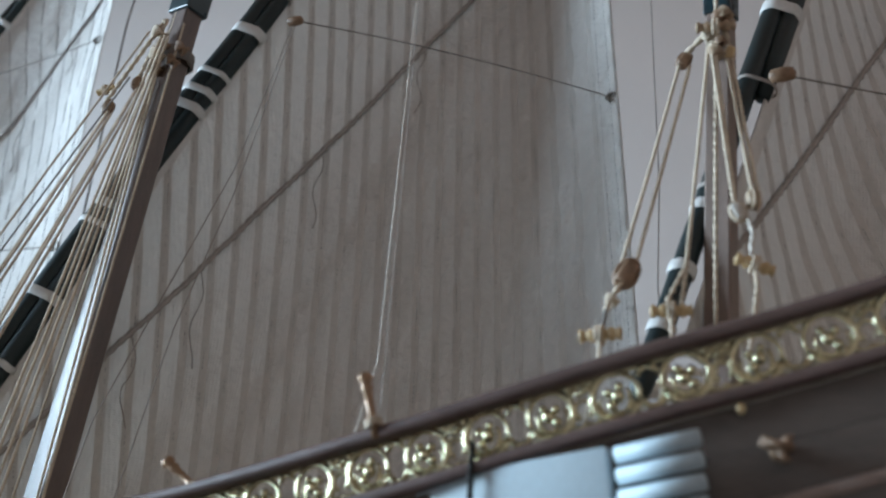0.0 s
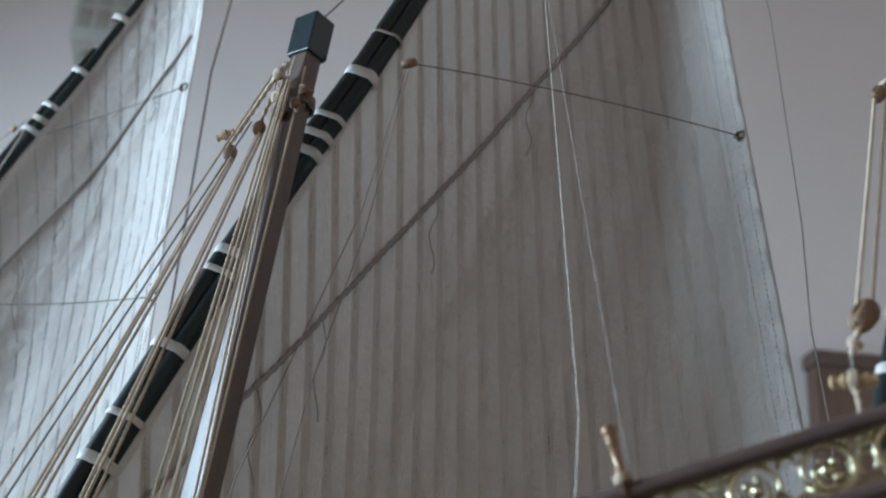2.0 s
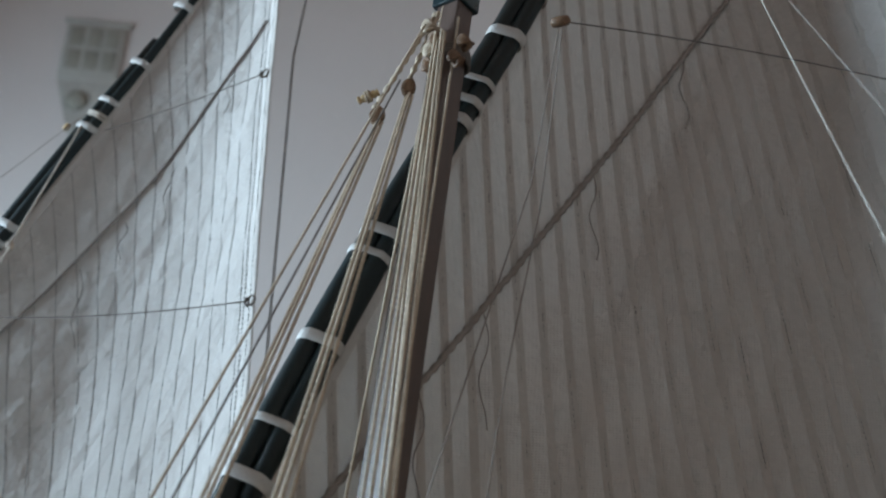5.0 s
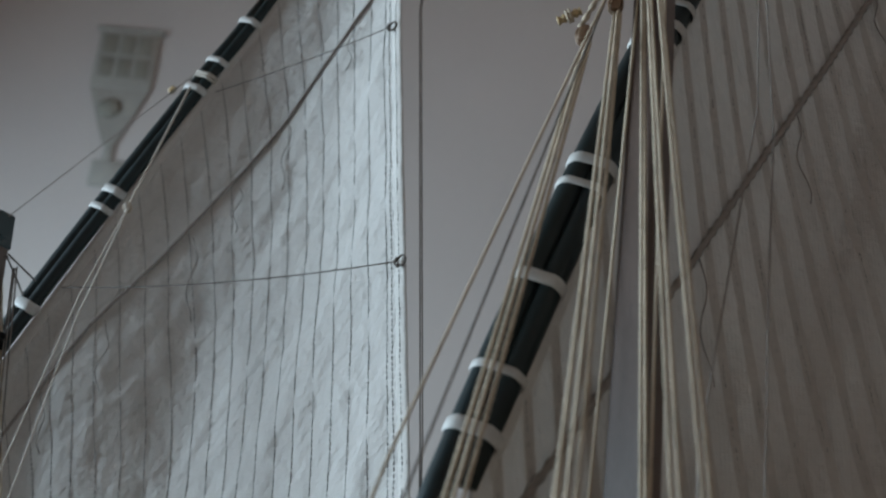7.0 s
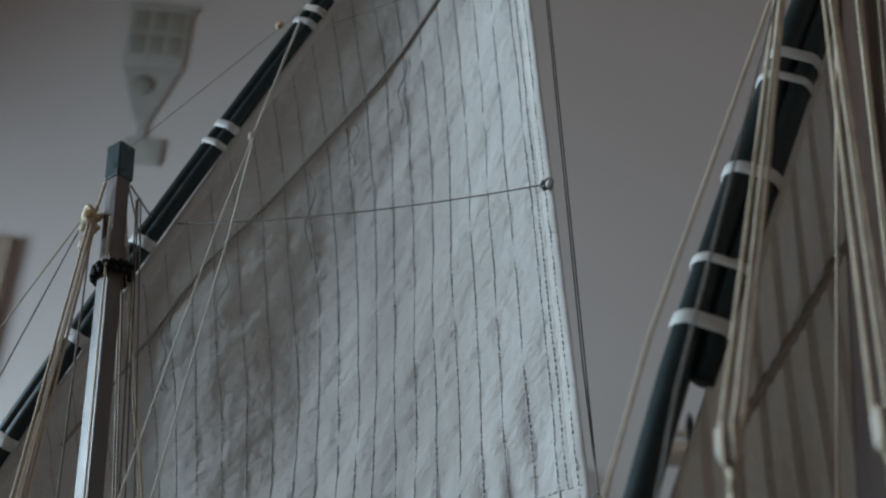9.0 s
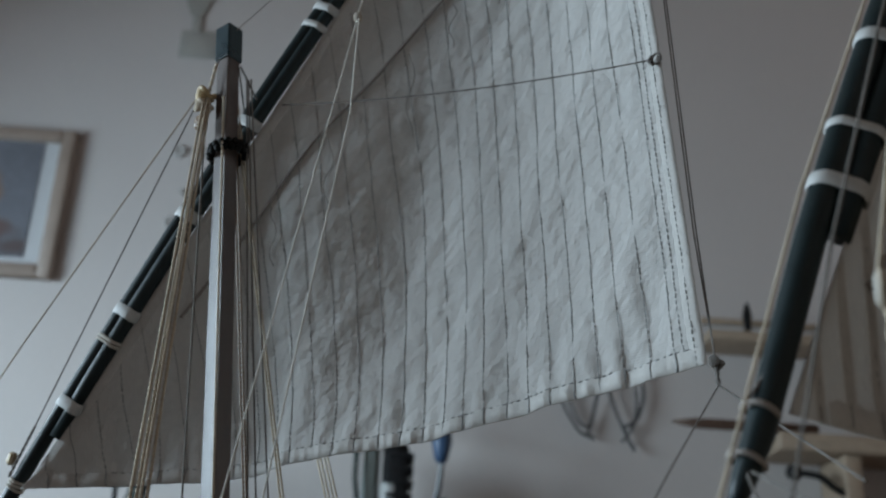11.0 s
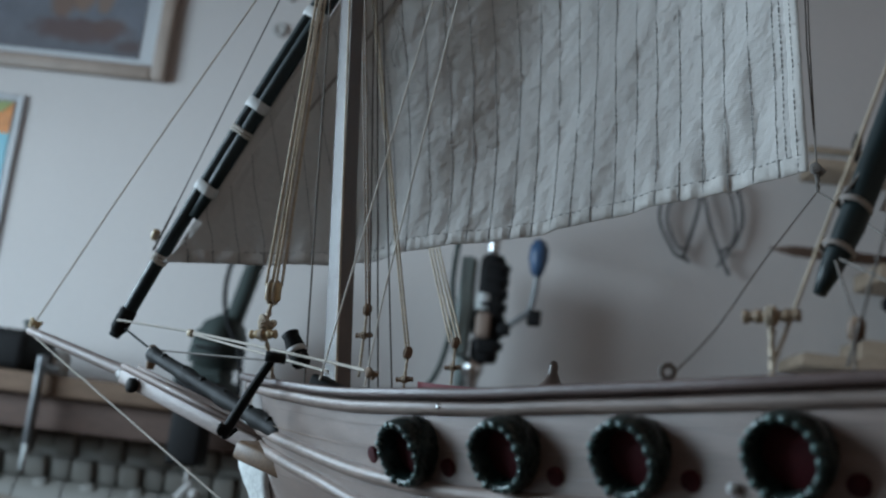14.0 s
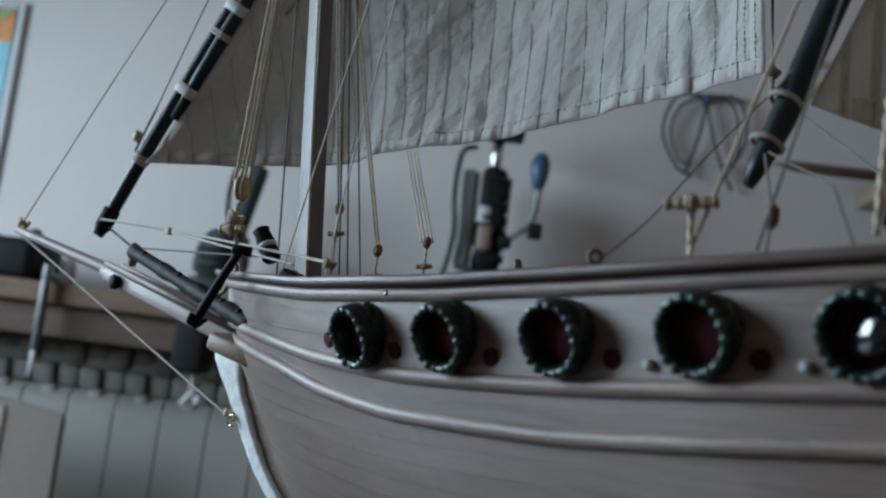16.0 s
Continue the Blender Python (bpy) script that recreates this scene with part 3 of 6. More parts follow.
for side in (-1, 1):
    def pedge(dz, off):
        p = [V(x, side * (half_beam(x) + off), poop_z(x) + dz) for x in xs_poop]
        return p if side == -1 else p[::-1]
    bm = bmesh.new()
    sweep(bm, pedge(-0.0019, -0.0028), rounded(0.0056, 0.0023))
    part("poop_rail", bm, RAILWOOD, hull, "dark walnut rail above the brass scrollwork")
    bm = bmesh.new()
    sweep(bm, pedge(-0.0128, -0.0022), rounded(0.0046, 0.0021))
    part("poop_sill", bm, RAILWOOD, hull, "dark walnut moulding under the brass scrollwork")
    bm = bmesh.new()
    sweep(bm, pedge(-0.031, -0.0010), half_round(0.0030, 0.0018))
    part("poop_wale", bm, WALE, hull)

# brass scrollwork: one scroll, repeated along the poop rail
def scroll_mesh(flip):
    """Local x along the rail, z up, 12 mm long and 8.6 mm high."""
    bm = bmesh.new()
    f = -1 if flip else 1

    def loop(cx, cz, r, a0, a1, w, squeeze=1.0, grow=0.0):
        n = 22
        pts = []
        for k in range(n + 1):
            a = radians(a0 + (a1 - a0) * k / n)
            q = r * (1 + grow * k / n)
            pts.append(V(f * (cx + q * math.cos(a)), 0.0, cz + q * squeeze * math.sin(a)))
        tube(bm, pts, [w * (0.65 + 0.35 * math.sin(math.pi * min(1, 0.15 + k / n))) for k in range(n + 1)], 6)

    def ribbon(pts, w):
        tube(bm, smooth_line([V(f * x, y, z) for x, y, z in pts], 5), w, 6)

    # the round spiral, winding inwards to its berry
    loop(0.0, 0.0, 0.0041, 205, 565, 0.00072, grow=-0.06)
    loop(0.0007, -0.0006, 0.0030, 150, 390, 0.00042, grow=-0.30)
    loop(0.0002, -0.0003, 0.0034, 200, 320, 0.00040, grow=-0.5)
    # tendrils that fork from the spiral to its neighbours
    ribbon([(-0.0034, 0, -0.0024), (-0.0050, -0.0003, -0.0033), (-0.0066, 0, -0.0030), (-0.0076, 0, -0.0016)], 0.00044)
    ribbon([(0.0036, 0, 0.0014), (0.0046, -0.0003, 0.0028), (0.0056, 0, 0.0036), (0.0066, 0, 0.0030), (0.0064, 0, 0.0020)], 0.00046)
    ribbon([(0.0030, 0, -0.0030), (0.0046, -0.0002, -0.0036), (0.0062, 0, -0.0032)], 0.00044)
    # a small curl and a pointed leaf fill the gap to the next spiral
    loop(0.0057, -0.0006, 0.0017, -60, 230, 0.00048, grow=-0.25)
    ribbon([(-0.0040, 0, 0.0022), (-0.0049, -0.0003, 0.0030), (-0.0058, 0, 0.0036), (-0.0070, 0, 0.0034)], 0.00050)
    for x, z, r in ((-0.0003, -0.0003, 0.00125), (0.0012, 0.0007, 0.00085), (-0.0009, 0.0013, 0.0008), (0.0010, -0.0016, 0.00095), (0.0061, 0.0021, 0.0007)):
        bmesh.ops.create_uvsphere(bm, u_segments=8, v_segments=6, radius=r, matrix=Matrix.Translation((f * x, -0.0004, z)))
    lathe(bm, [(0.0002, 0.0020), (0.0006, 0.0027), (0.0007, 0.0034), (0.0002, 0.0043)], Matrix.Translation((f * 0.0038, 0, 0.0004)), 8)
    return mesh_of("scroll", bm, BRASS)


scrolls = [scroll_mesh(False), scroll_mesh(True)]
for side in (-1, 1):
    bm = bmesh.new()
    for dz in (-0.0034, -0.0115):
        tube(bm, [V(x, side * (half_beam(x) - 0.0002), poop_z(x) + dz) for x in np.linspace(-0.196, 0.028, 40)], 0.00045, 6)
    fret = part("scrollwork", bm, BRASS, ship, "open brass scrollwork strip")
    x = -0.192
    k = 0
    while x < 0.024:
        slope = (half_beam(x + 0.004) - half_beam(x - 0.004)) / 0.008
        rise = (poop_z(x + 0.004) - poop_z(x - 0.004)) / 0.008
        m = pose(x, side * (half_beam(x) - 0.0002), poop_z(x) - 0.0074, 0, -math.degrees(math.atan(rise)), side * math.degrees(math.atan(slope)))
        shared("scroll", scrolls[k % 2], m, fret)
        x += 0.0115 / math.sqrt(1 + slope * slope + rise * rise)
        k += 1

# belaying pins on the poop rail
def pin(p, way, name="belaying_pin"):
    bm = bmesh.new()
    lathe(bm, [(0.0007, -0.002), (0.0008, 0.0005), (0.0013, 0.001), (0.0013, 0.0016), (0.0008, 0.0022), (0.00085, 0.0065), (0.0012, 0.0072), (0.0009, 0.0078), (0.0014, 0.0088), (0.0014, 0.0096), (0.0005, 0.0103)], axis(p, way), 12)
    ob = part(name, bm, PINWOOD, ship, "copper-brown belaying pin on the rail")
    b2 = bmesh.new()
    for k in range(2):
        a = Vector(way).normalized()
        c = Vector(p) + a * (0.0005 + 0.0007 * k)
        m = axis(c, a)
        tube(b2, [m @ V(0.0013 * math.cos(q), 0.0013 * math.sin(q), 0.0002 * math.sin(2 * q)) for q in np.linspace(0, 2 * math.pi, 14)[:-1]], 0.0004, 6, closed=True)
    part("rope_whipping", b2, HEMP, ob, "turns of hemp rope")
    return ob


pin((-0.1117, -0.0580, 1.0400), (-0.25, -0.1, 0.95))
pin((-0.1538, -0.0560, 1.0305), (-0.75, -0.2, 0.55))

# pale shutter and louvres on the poop side, iron stay, eyebolt
bm = bmesh.new()
p, n = hull_at(-0.082, 1.0268, 0.0012)
side_m = Matrix.Translation(p) @ Matrix((V(1, 0, 0.12).normalized(), n, V(1, 0, 0.12).normalized().cross(n))).transposed().to_4x4()
box(bm, side_m @ Matrix.Translation((-0.0045, 0.0, 0.0012)), (0.036, 0.0024, 0.017), 0.0006)
hatch = part("shutter", bm, SHUTTER, ship, "pale painted shutter on the poop side")
for k in range(4):
    bm = bmesh.new()
    tube(bm, [side_m @ V(0.0148, 0.0005, -0.0056 + 0.0034 * k), side_m @ V(0.0284, 0.0005, -0.0062 + 0.0034 * k)], 0.0014, 10)
    part("louvre", bm, SHUTTER, hatch)
bar("iron_stay", [(-0.0932, -0.0550, 1.0372), (-0.0926, -0.0560, 1.0315), (-0.0923, -0.0558, 1.015)], 0.0005, IRON, ship, "thin black iron stay")
p, n = hull_at(-0.0452, 1.0355, 0.0005)
bm = bmesh.new()
lathe(bm, [(0.0016, 0), (0.0016, 0.0012), (0.0008, 0.0018), (0.0008, 0.0035)], axis(p, n), 10)
eye = part("eyebolt", bm, DARKBLOCK, ship, "eyebolt with a frayed rope strop")
m = axis(p + n * 0.0045, (0.2, 0, 1))
b2 = bmesh.new()
tube(b2, [m @ V(0.0018 * math.cos(q), 0.0018 * math.sin(q), 0) for q in np.linspace(0, 2 * math.pi, 16)[:-1]], 0.0006, 6, closed=True)
for q in range(6):
    w = V(rng.uniform(-1, 1), -0.4, rng.uniform(-1, 0.6)).normalized()
    tube(b2, [p + n * 0.003, p + n * 0.004 + w * 0.0014, p + n * 0.0035 + w * 0.003], [0.0006, 0.0007, 0.0004], 6)
part("rope_strop", b2, DARKBLOCK, eye)
bar("small_bead", [hull_at(-0.0505, 1.0422, 0.0)[0], hull_at(-0.0505, 1.0422, 0.0018)[0]], 0.0008, BOXWOOD, ship, "small wooden knob", n=10)


# gun ports: deep dark cups with a beaded rim and a red inside
def port_meshes():
    bm = bmesh.new()
    lathe(bm, [(0.0057, -0.0032), (0.0063, 0.0004), (0.0069, 0.0020), (0.0070, 0.0034), (0.0068, 0.0046), (0.0065, 0.0054), (0.0055, 0.0054), (0.0051, 0.0046), (0.0049, 0.0004)], None, 32, caps=False)
    cup = mesh_of("gun_port", bm, RINGBLACK)
    bm = bmesh.new()
    for k in range(18):
        a = 2 * math.pi * k / 18
        bmesh.ops.create_uvsphere(bm, u_segments=8, v_segments=6, radius=0.0008 + 0.0002 * math.sin(5 * a), matrix=Matrix.Translation((0.0060 * math.cos(a), 0.0060 * math.sin(a), 0.0051)))
    bead = mesh_of("beaded_rim", bm, BEADGREEN)
    bm = bmesh.new()
    lathe(bm, [(0.0053, 0.0014), (0.0050, 0.0017), (0.0001, 0.0018)], None, 24)
    red = mesh_of("red_back", bm, REDPAINT)
    bm = bmesh.new()
    lathe(bm, [(0.0044, -0.0010), (0.0044, 0.0002), (0.0040, 0.0007), (0.0031, 0.0011), (0.0020, 0.00145), (0.0010, 0.0016), (0.0001, 0.00165)], None, 28)
    lens = mesh_of("glint_disc", bm, GLASSBLACK)
    return cup, bead, red, lens


cup, bead, red, lens = port_meshes()
for n_port, (x, z) in enumerate(((-0.3772, 0.9640), (-0.3500, 0.9653), (-0.3212, 0.9668), (-0.2915, 0.9690), (-0.2641, 0.9708), (-0.234, 0.9735))):
    for side in (-1, 1):
        p, n = hull_at(x - 0.0030, z, 0.0)
        if side == 1:
            p, n = V(p.x, -p.y, p.z), V(n.x, -n.y, n.z)
        m = axis(p, V(n.x - 0.04, n.y, -0.29 + min(0.0, x + 0.30) * 1.8).normalized()) @ Matrix.Scale(1.07, 4)
        ob = shared("gun_port", cup, m, ship, "dark green cast gun port ring with beaded rim")
        for nm, me, lb in (("beaded_rim", bead, "worn green beads"), ("red_back", red, "dark red inside")):
            shared(nm, me, m, ob, lb)
        # added disc, tilted so that the window's reflection glints in this port
        if n_port == 4:
            shared("glint_disc", lens, axis(p + n * 0.0026, V(-0.47, side * 0.88, 0.10)), ob, "glossy black rounded disc tilted to catch the glint of the window")
for x, z in ((-0.3974, 0.9615), (-0.3707, 0.9605), (-0.3426, 0.9612), (-0.3136, 0.963), (-0.2848, 0.965), (-0.254, 0.9672)):
    p, n = hull_at(x, z, -0.0006)
    bm = bmesh.new()
    lathe(bm, [(0.0020, -0.0006), (0.0020, 0.0009), (0.0017, 0.0011), (0.0001, 0.0009)], axis(p, V(n.x - 0.06, n.y, -0.29 + min(0.0, x + 0.30) * 1.8)), 18)
    part("oar_port", bm, REDPAINT, ship, "small dark red oar port")
for x, z in ((-0.3053, 0.9625), (-0.277, 0.9645)):
    p, n = hull_at(x, z, 0.0)
    bm = bmesh.new()
    lathe(bm, [(0.0008, 0.0), (0.0009, 0.0004), (0.0011, 0.0008), (0.0009, 0.0013), (0.0003, 0.0016)], axis(p, n), 12)
    part("port_knob", bm, BAND, ship, "small pale knob beside a gun port")
p, n = hull_at(-0.3726, 0.9745, 0.0012)
bm = bmesh.new()
bmesh.ops.create_uvsphere(bm, u_segments=10, v_segments=8, radius=0.0007, matrix=Matrix.Translation(p))
part("rail_dot", bm, SILVER, ship, "small bright dot on the rail moulding")


# ---- masts ----
def mast(base, head, w, cap, label, twist=0.0, mat=MASTWOOD, long=1.0, cap_w=1.06):
    """A square mast with broken edges, tapering, with a painted cap."""
    base, head = Vector(base), Vector(head)
    way = (head - base).normalized()
    fore = (V(1, 0, 0) - way * way.x).normalized()
    fore = Matrix.Rotation(radians(twist), 3, way) @ fore
    side = way.cross(fore)
    bm = bmesh.new()
    rings = []
    for k in range(13):
        t = k / 12
        q = w * (1 - 0.14 * t)
        c = base.lerp(head, t)
        rings.append([bm.verts.new(c + fore * a * q * long + side * b * q) for a, b in ((0.5, 0.44), (0.44, 0.5), (-0.44, 0.5), (-0.5, 0.44), (-0.5, -0.44), (-0.44, -0.5), (0.44, -0.5), (0.5, -0.44))])
    for a, b in zip(rings, rings[1:]):
        for k in range(8):
            bm.faces.new((a[k], a[(k + 1) % 8], b[(k + 1) % 8], b[k]))
    bm.faces.new(rings[0][::-1])
    bm.faces.new(rings[-1])
    ob = part("mast", bm, mat, ship, label, smooth=False)
    bm = bmesh.new()
    rot = Matrix((fore, side, way)).transposed().to_4x4()
    box(bm, Matrix.Translation(head + way * (cap / 2 - 0.0005)) @ rot, (w * cap_w * long, w * cap_w, cap), 0.0005)
    part("mast_cap", bm, MASTCAP, ob, "teal-black painted mast cap", smooth=False)
    return ob


M1 = (V(-0.4675, 0, 0.966), V(-0.4950, 0.0, 1.1675))
M2 = (V(-0.2655, -0.0120, 0.968), V(-0.2495, 0.0020, 1.2020))
M3 = (V(-0.0690, 0, 1.03), V(-0.0665, 0.0, 1.147))
mast(*M1, 0.0064, 0.0140, "dark walnut square foremast raked forward")
mast2 = mast(*M2, 0.0080, 0.0155, "dark walnut square mainmast", -5.0, long=1.15, cap_w=1.12)
mast(*M3, 0.0062, 0.014, "walnut square mizzen mast, lightened for the light it catches", mat=LITMAST)


def at(line, z):
    """A point of a spar at that height; a third entry is how far the spar bows in its middle."""
    a, b = line[:2]
    t = (z - a.z) / (b.z - a.z)
    p = a.lerp(b, t)
    return p + line[2] * max(0.0, 4 * t * (1 - t)) if len(line) > 2 else p


# ---- yards: two spars lashed together with white bands ----
Y1 = (V(-0.592, 0.0, 0.997), V(-0.4500, 0.0575, 1.289), V(-0.0034, -0.0032, 0))
Y2 = (V(-0.3045, -0.039, 1.0015), V(-0.2506, 0.0295, 1.212), V(-0.0024, -0.0030, 0))
Y3 = (V(-0.0798, -0.0165, 1.053), V(-0.0622, 0.0240, 1.1575))


def yard(line, clew, z_low, z_step, z_top, r, bands, label):
    """z_low: the tip, z_step: where the second spar begins, z_top: the peak. bands: (z, width, lines)."""
    way = (line[1] - line[0]).normalized()
    aft = (clew - line[0])
    aft = (aft - way * aft.dot(way)).normalized()
    low, step, top = at(line, z_low), at(line, z_step), at(line, z_top)
    long = (top - low).length
    split = low.lerp(top, 0.66)
    pts = [at(line, low.z + (split.z - low.z) * k / 20) for k in range(21)]
    rad = [r * 0.72, r * 0.92] + [r * (0.9 + 0.1 * min(1, k / 6)) for k in range(2, 18)] + [r * 0.95, r * 0.85, r * 0.6]
    pts[1] = low + way * r * 1.6
    if line is Y2:
        pts[2] = low + way * r * 4.5
        rad[:3] = [r * 0.38, r * 0.66, r * 0.86]
    ob = bar("yard", pts, rad, YARD, ship, label, n=14)
    off = aft * r * 1.55
    pts = [at(line, step.z + (top.z - step.z) * k / 20) + off for k in range(21)]
    bar("upper_spar", pts, [r * 0.7, r * 0.9] + [r * (1 - 0.35 * (k / 20)) for k in range(2, 21)], YARD, ob, "black-green painted spar", n=14)
    for z, w, lines in bands:
        c = at(line, z)
        double = z > z_step
        bm = bmesh.new()
        for q in range(lines):
            cc = c + way * (q - (lines - 1) / 2) * w * 1.15
            m = Matrix((aft, way.cross(aft), way)).transposed().to_4x4()
            rings = []
            for h in (-0.5, -0.4, 0.4, 0.5):
                ring = []
                rr = r * (1.13 if abs(h) < 0.45 else 1.02)
                for k in range(24):
                    a = 2 * math.pi * k / 24
                    far = r * 1.55 if (double and math.cos(a) > 0) else 0.0
                    ring.append(bm.verts.new(cc + aft * (rr * math.cos(a) + far) + way.cross(aft) * rr * math.sin(a) + way * (h * w + 0.00015 * math.sin(3 * a + q))))
                rings.append(ring)
            for a, b in zip(rings, rings[1:]):
                for k in range(24):
                    bm.faces.new((a[k], a[(k + 1) % 24], b[(k + 1) % 24], b[k]))
        part("band", bm, BAND if lines == 1 and w > 0.0015 else SHADECORD if lines == 1 or line is Y2 else PALEROPE, ob, "white band round the spars" if lines == 1 else "pale cord lashing")
    return ob, way, aft


C1, C2, C3 = V(-0.3397, 0.0372, 1.0503), V(-0.112, 0.072, 1.045), V(0.055, 0.075, 1.075)
yard1, w1, a1 = yard(Y1, C1, 0.9950, 1.0445, 1.46, 0.0030, [(1.026, 0.0011, 3), (1.0551, 0.0042, 1), (1.078, 0.0012, 2), (1.0886, 0.0042, 1), (1.1255, 0.0042, 1), (1.162, 0.0042, 1), (1.2025, 0.0026, 1), (1.2098, 0.0034, 1), (1.2565, 0.0030, 1), (1.2624, 0.0014, 2), (1.2697, 0.0026, 1), (1.2891, 0.0030, 1), (1.3193, 0.0034, 1), (1.36, 0.0034, 1)], "black-green double lateen yard with white bands on the foremast")
yard2, w2, a2 = yard(Y2, C2, 1.0008, 1.0560, 1.55, 0.0033, [(1.0098, 0.0011, 1), (1.0190, 0.0012, 1), (1.0660, 0.0034, 1), (1.0795, 0.0022, 1), (1.1022, 0.0033, 1), (1.1285, 0.0022, 1), (1.1355, 0.0033, 1), (1.1765, 0.0036, 1), (1.1835, 0.0030, 1), (1.1914, 0.0022, 1), (1.2114, 0.0042, 1), (1.2300, 0.0012, 1), (1.285, 0.0040, 1), (1.33, 0.0040, 1)], "black-green double lateen yard with white bands on the mainmast")
yard3, w3, a3 = yard(Y3, C3, 1.053, 1.1345, 1.36, 0.0027, [(1.0688, 0.0026, 1), (1.0832, 0.0030, 1), (1.0994, 0.0030, 1), (1.1045, 0.0014, 1), (1.1372, 0.0010, 1), (1.1625, 0.0040, 1)], "black-green double lateen yard with white bands on the mizzen mast")


# ---- sails ----
LAP = 0.0024        # width of the lapped cloth at a seam


def sail(name, line, z_tack, z_peak, clew, aft, n_seam, belly, round_foot, seed, label, leech_w, luff_w=0.30, thread=0.00022, stitch=0.0015, fold=None, lapped=True):
    """A triangle laced under the yard. Columns run along the leech, so the stitched seams do too."""
    tack, peak = at(line, z_tack) + aft * 0.0048, at(line, z_peak) + aft * 0.0050
    normal = (peak - tack).cross(clew - tack).normalized()
    normal = normal if normal.y > 0 else -normal
    rnd = random.Random(seed)
    offs = [V(rnd.uniform(-9, 9), rnd.uniform(-9, 9), rnd.uniform(-9, 9)) for _ in range(3)]
    leech = (peak - clew)

    def spot(u, v):
        """u from the leech to the tack, v from the foot to the yard."""
        low, high = clew.lerp(tack, u), peak.lerp(tack, u)
        p = low.lerp(high, v)
        sag = round_foot * 4 * u * (1 - u) * (1 - v) ** 2
        p = p - V(0, 0, sag)
        full = lambda q: 1 - (1 - min(1.0, max(0.0, q))) ** 2
        bulge = belly * full((1 - v) * (1 - u) / luff_w) * full(u / leech_w) * (0.88 + 0.12 * full(v / 0.3)) if u < 1 else 0
        q = V(u * 3.1, v * (1 - u) * 3.1, 0)
        big = noise.noise(q * 1.6 + offs[0]) * 0.0022 + noise.noise(V(q.x * 5 + q.y * 4, q.y * 2.2, 0) + offs[1]) * 0.0015
        height = v * (1 - u)
        pucker = 0.00070 * noise.noise(V(u * n_seam * 1.1 + height * 26, height * 34 - u * n_seam * 0.25, 3) + offs[2])
        fine = 0.00016 * noise.noise(V(u * n_seam * 2.3, height * 90, 7) + offs[0])
        gathers = 0.0021 * noise.noise(V(u * n_seam * 1.9, height * 7, 4) + offs[1]) * max(0.0, 1 - height / 0.15) ** 2 * min(1.0, 0.25 + height / 0.035)
        near = abs((u * n_seam) % 1 - 0.5) * 2
        ridge = (0.00045 if lapped else 0.00022) * max(0, near - 0.6) / 0.4
        crease = fold(u, height) if fold else 0.0
        edge = min(1, 12 * u * (1 - u) + 0.25) * min(1, (1 - v) * 10)
        return p + normal * (bulge + crease * min(1, (1 - v) * 3) + (big + pucker + fine + gathers) * edge + ridge)

    bm = bmesh.new()
    nu, nv = n_seam * 6, 120
    grid = [[bm.verts.new(spot(i / nu, (j / nv))) for j in range(nv + 1)] for i in range(nu)]
    end = bm.verts.new(spot(1.0, 0.0))
    for i in range(nu - 1):
        for j in range(nv):
            bm.faces.new((grid[i][j], grid[i + 1][j], grid[i + 1][j + 1], grid[i][j + 1]))
    for j in range(nv):
        bm.faces.new((grid[nu - 1][j], end, grid[nu - 1][j + 1]))
    ob = part(name, bm, CLOTH, ship, label)
    sol = ob.modifiers.new("thickness", "SOLIDIFY")
    sol.thickness, sol.offset = 0.0004, 0.0

    face = -normal

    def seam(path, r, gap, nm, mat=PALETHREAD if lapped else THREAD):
        """A row of stitches along a path of (u, v)."""
        p = resample([spot(u, v) + face * (0.0004 if lapped else 0.00038) for u, v in path], 0.0003)
        b = bmesh.new()
        run, i = 0.0, 0
        while i < len(p) - 1:
            n = max(2, int((stitch * rnd.uniform(0.75, 1.25)) / 0.0003))
            seg = p[i:i + n + 1:2]
            if len(seg) > 1:
                w = V(rnd.uniform(-1, 1), 0, rnd.uniform(-1, 1)) * 0.00009
                tube(b, [q + w for q in seg], r, 5)
            i += n + max(1, int(gap / 0.0003))
        return part(nm, b, mat, ob, "row of grey stitches")

    for k in range(1, n_seam):
        u = k / n_seam
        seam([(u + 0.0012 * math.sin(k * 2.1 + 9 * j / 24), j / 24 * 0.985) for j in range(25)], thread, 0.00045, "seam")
        if lapped:
            b, rows = bmesh.new(), []
            for j in range(41):
                half = 0.5 * LAP / (clew - tack).length
                rows.append([b.verts.new(spot(u + half * q, 0.01 + 0.97 * j / 40) + face * o) for q, o in ((-1.0, 0.00022), (-0.8, 0.00032), (0.8, 0.00032), (1.0, 0.00022))])
            for r0, r1 in zip(rows, rows[1:]):
                for i in range(3):
                    b.faces.new((r0[i], r1[i], r1[i + 1], r0[i + 1]))
            part("seam_lap", b, DIMLAP, ob, "lapped double cloth of a seam, darkened as if letting less light through")
    for u in (0.010, 0.024):
        seam([(u, j / 30 * 0.98) for j in range(31)], 0.00012 if lapped else 0.00017, 0.0007, "leech_stitching")
    hemv = 0.0052 / leech.length
    seam([(0.005 + 0.97 * j / 60, hemv / max(0.06, 1 - (0.005 + 0.97 * j / 60))) for j in range(56)], 0.00018, 0.0012, "foot_stitching")
    # turned-up hem along the foot, gathered by its stitches
    b = bmesh.new()
    nh = n_seam * 8
    rows = []
    for j in range(nh + 1):
        u = 0.004 + 0.955 * j / nh
        hv = hemv / max(0.05, 1 - u)
        puff = abs(math.sin(math.pi * u * n_seam))
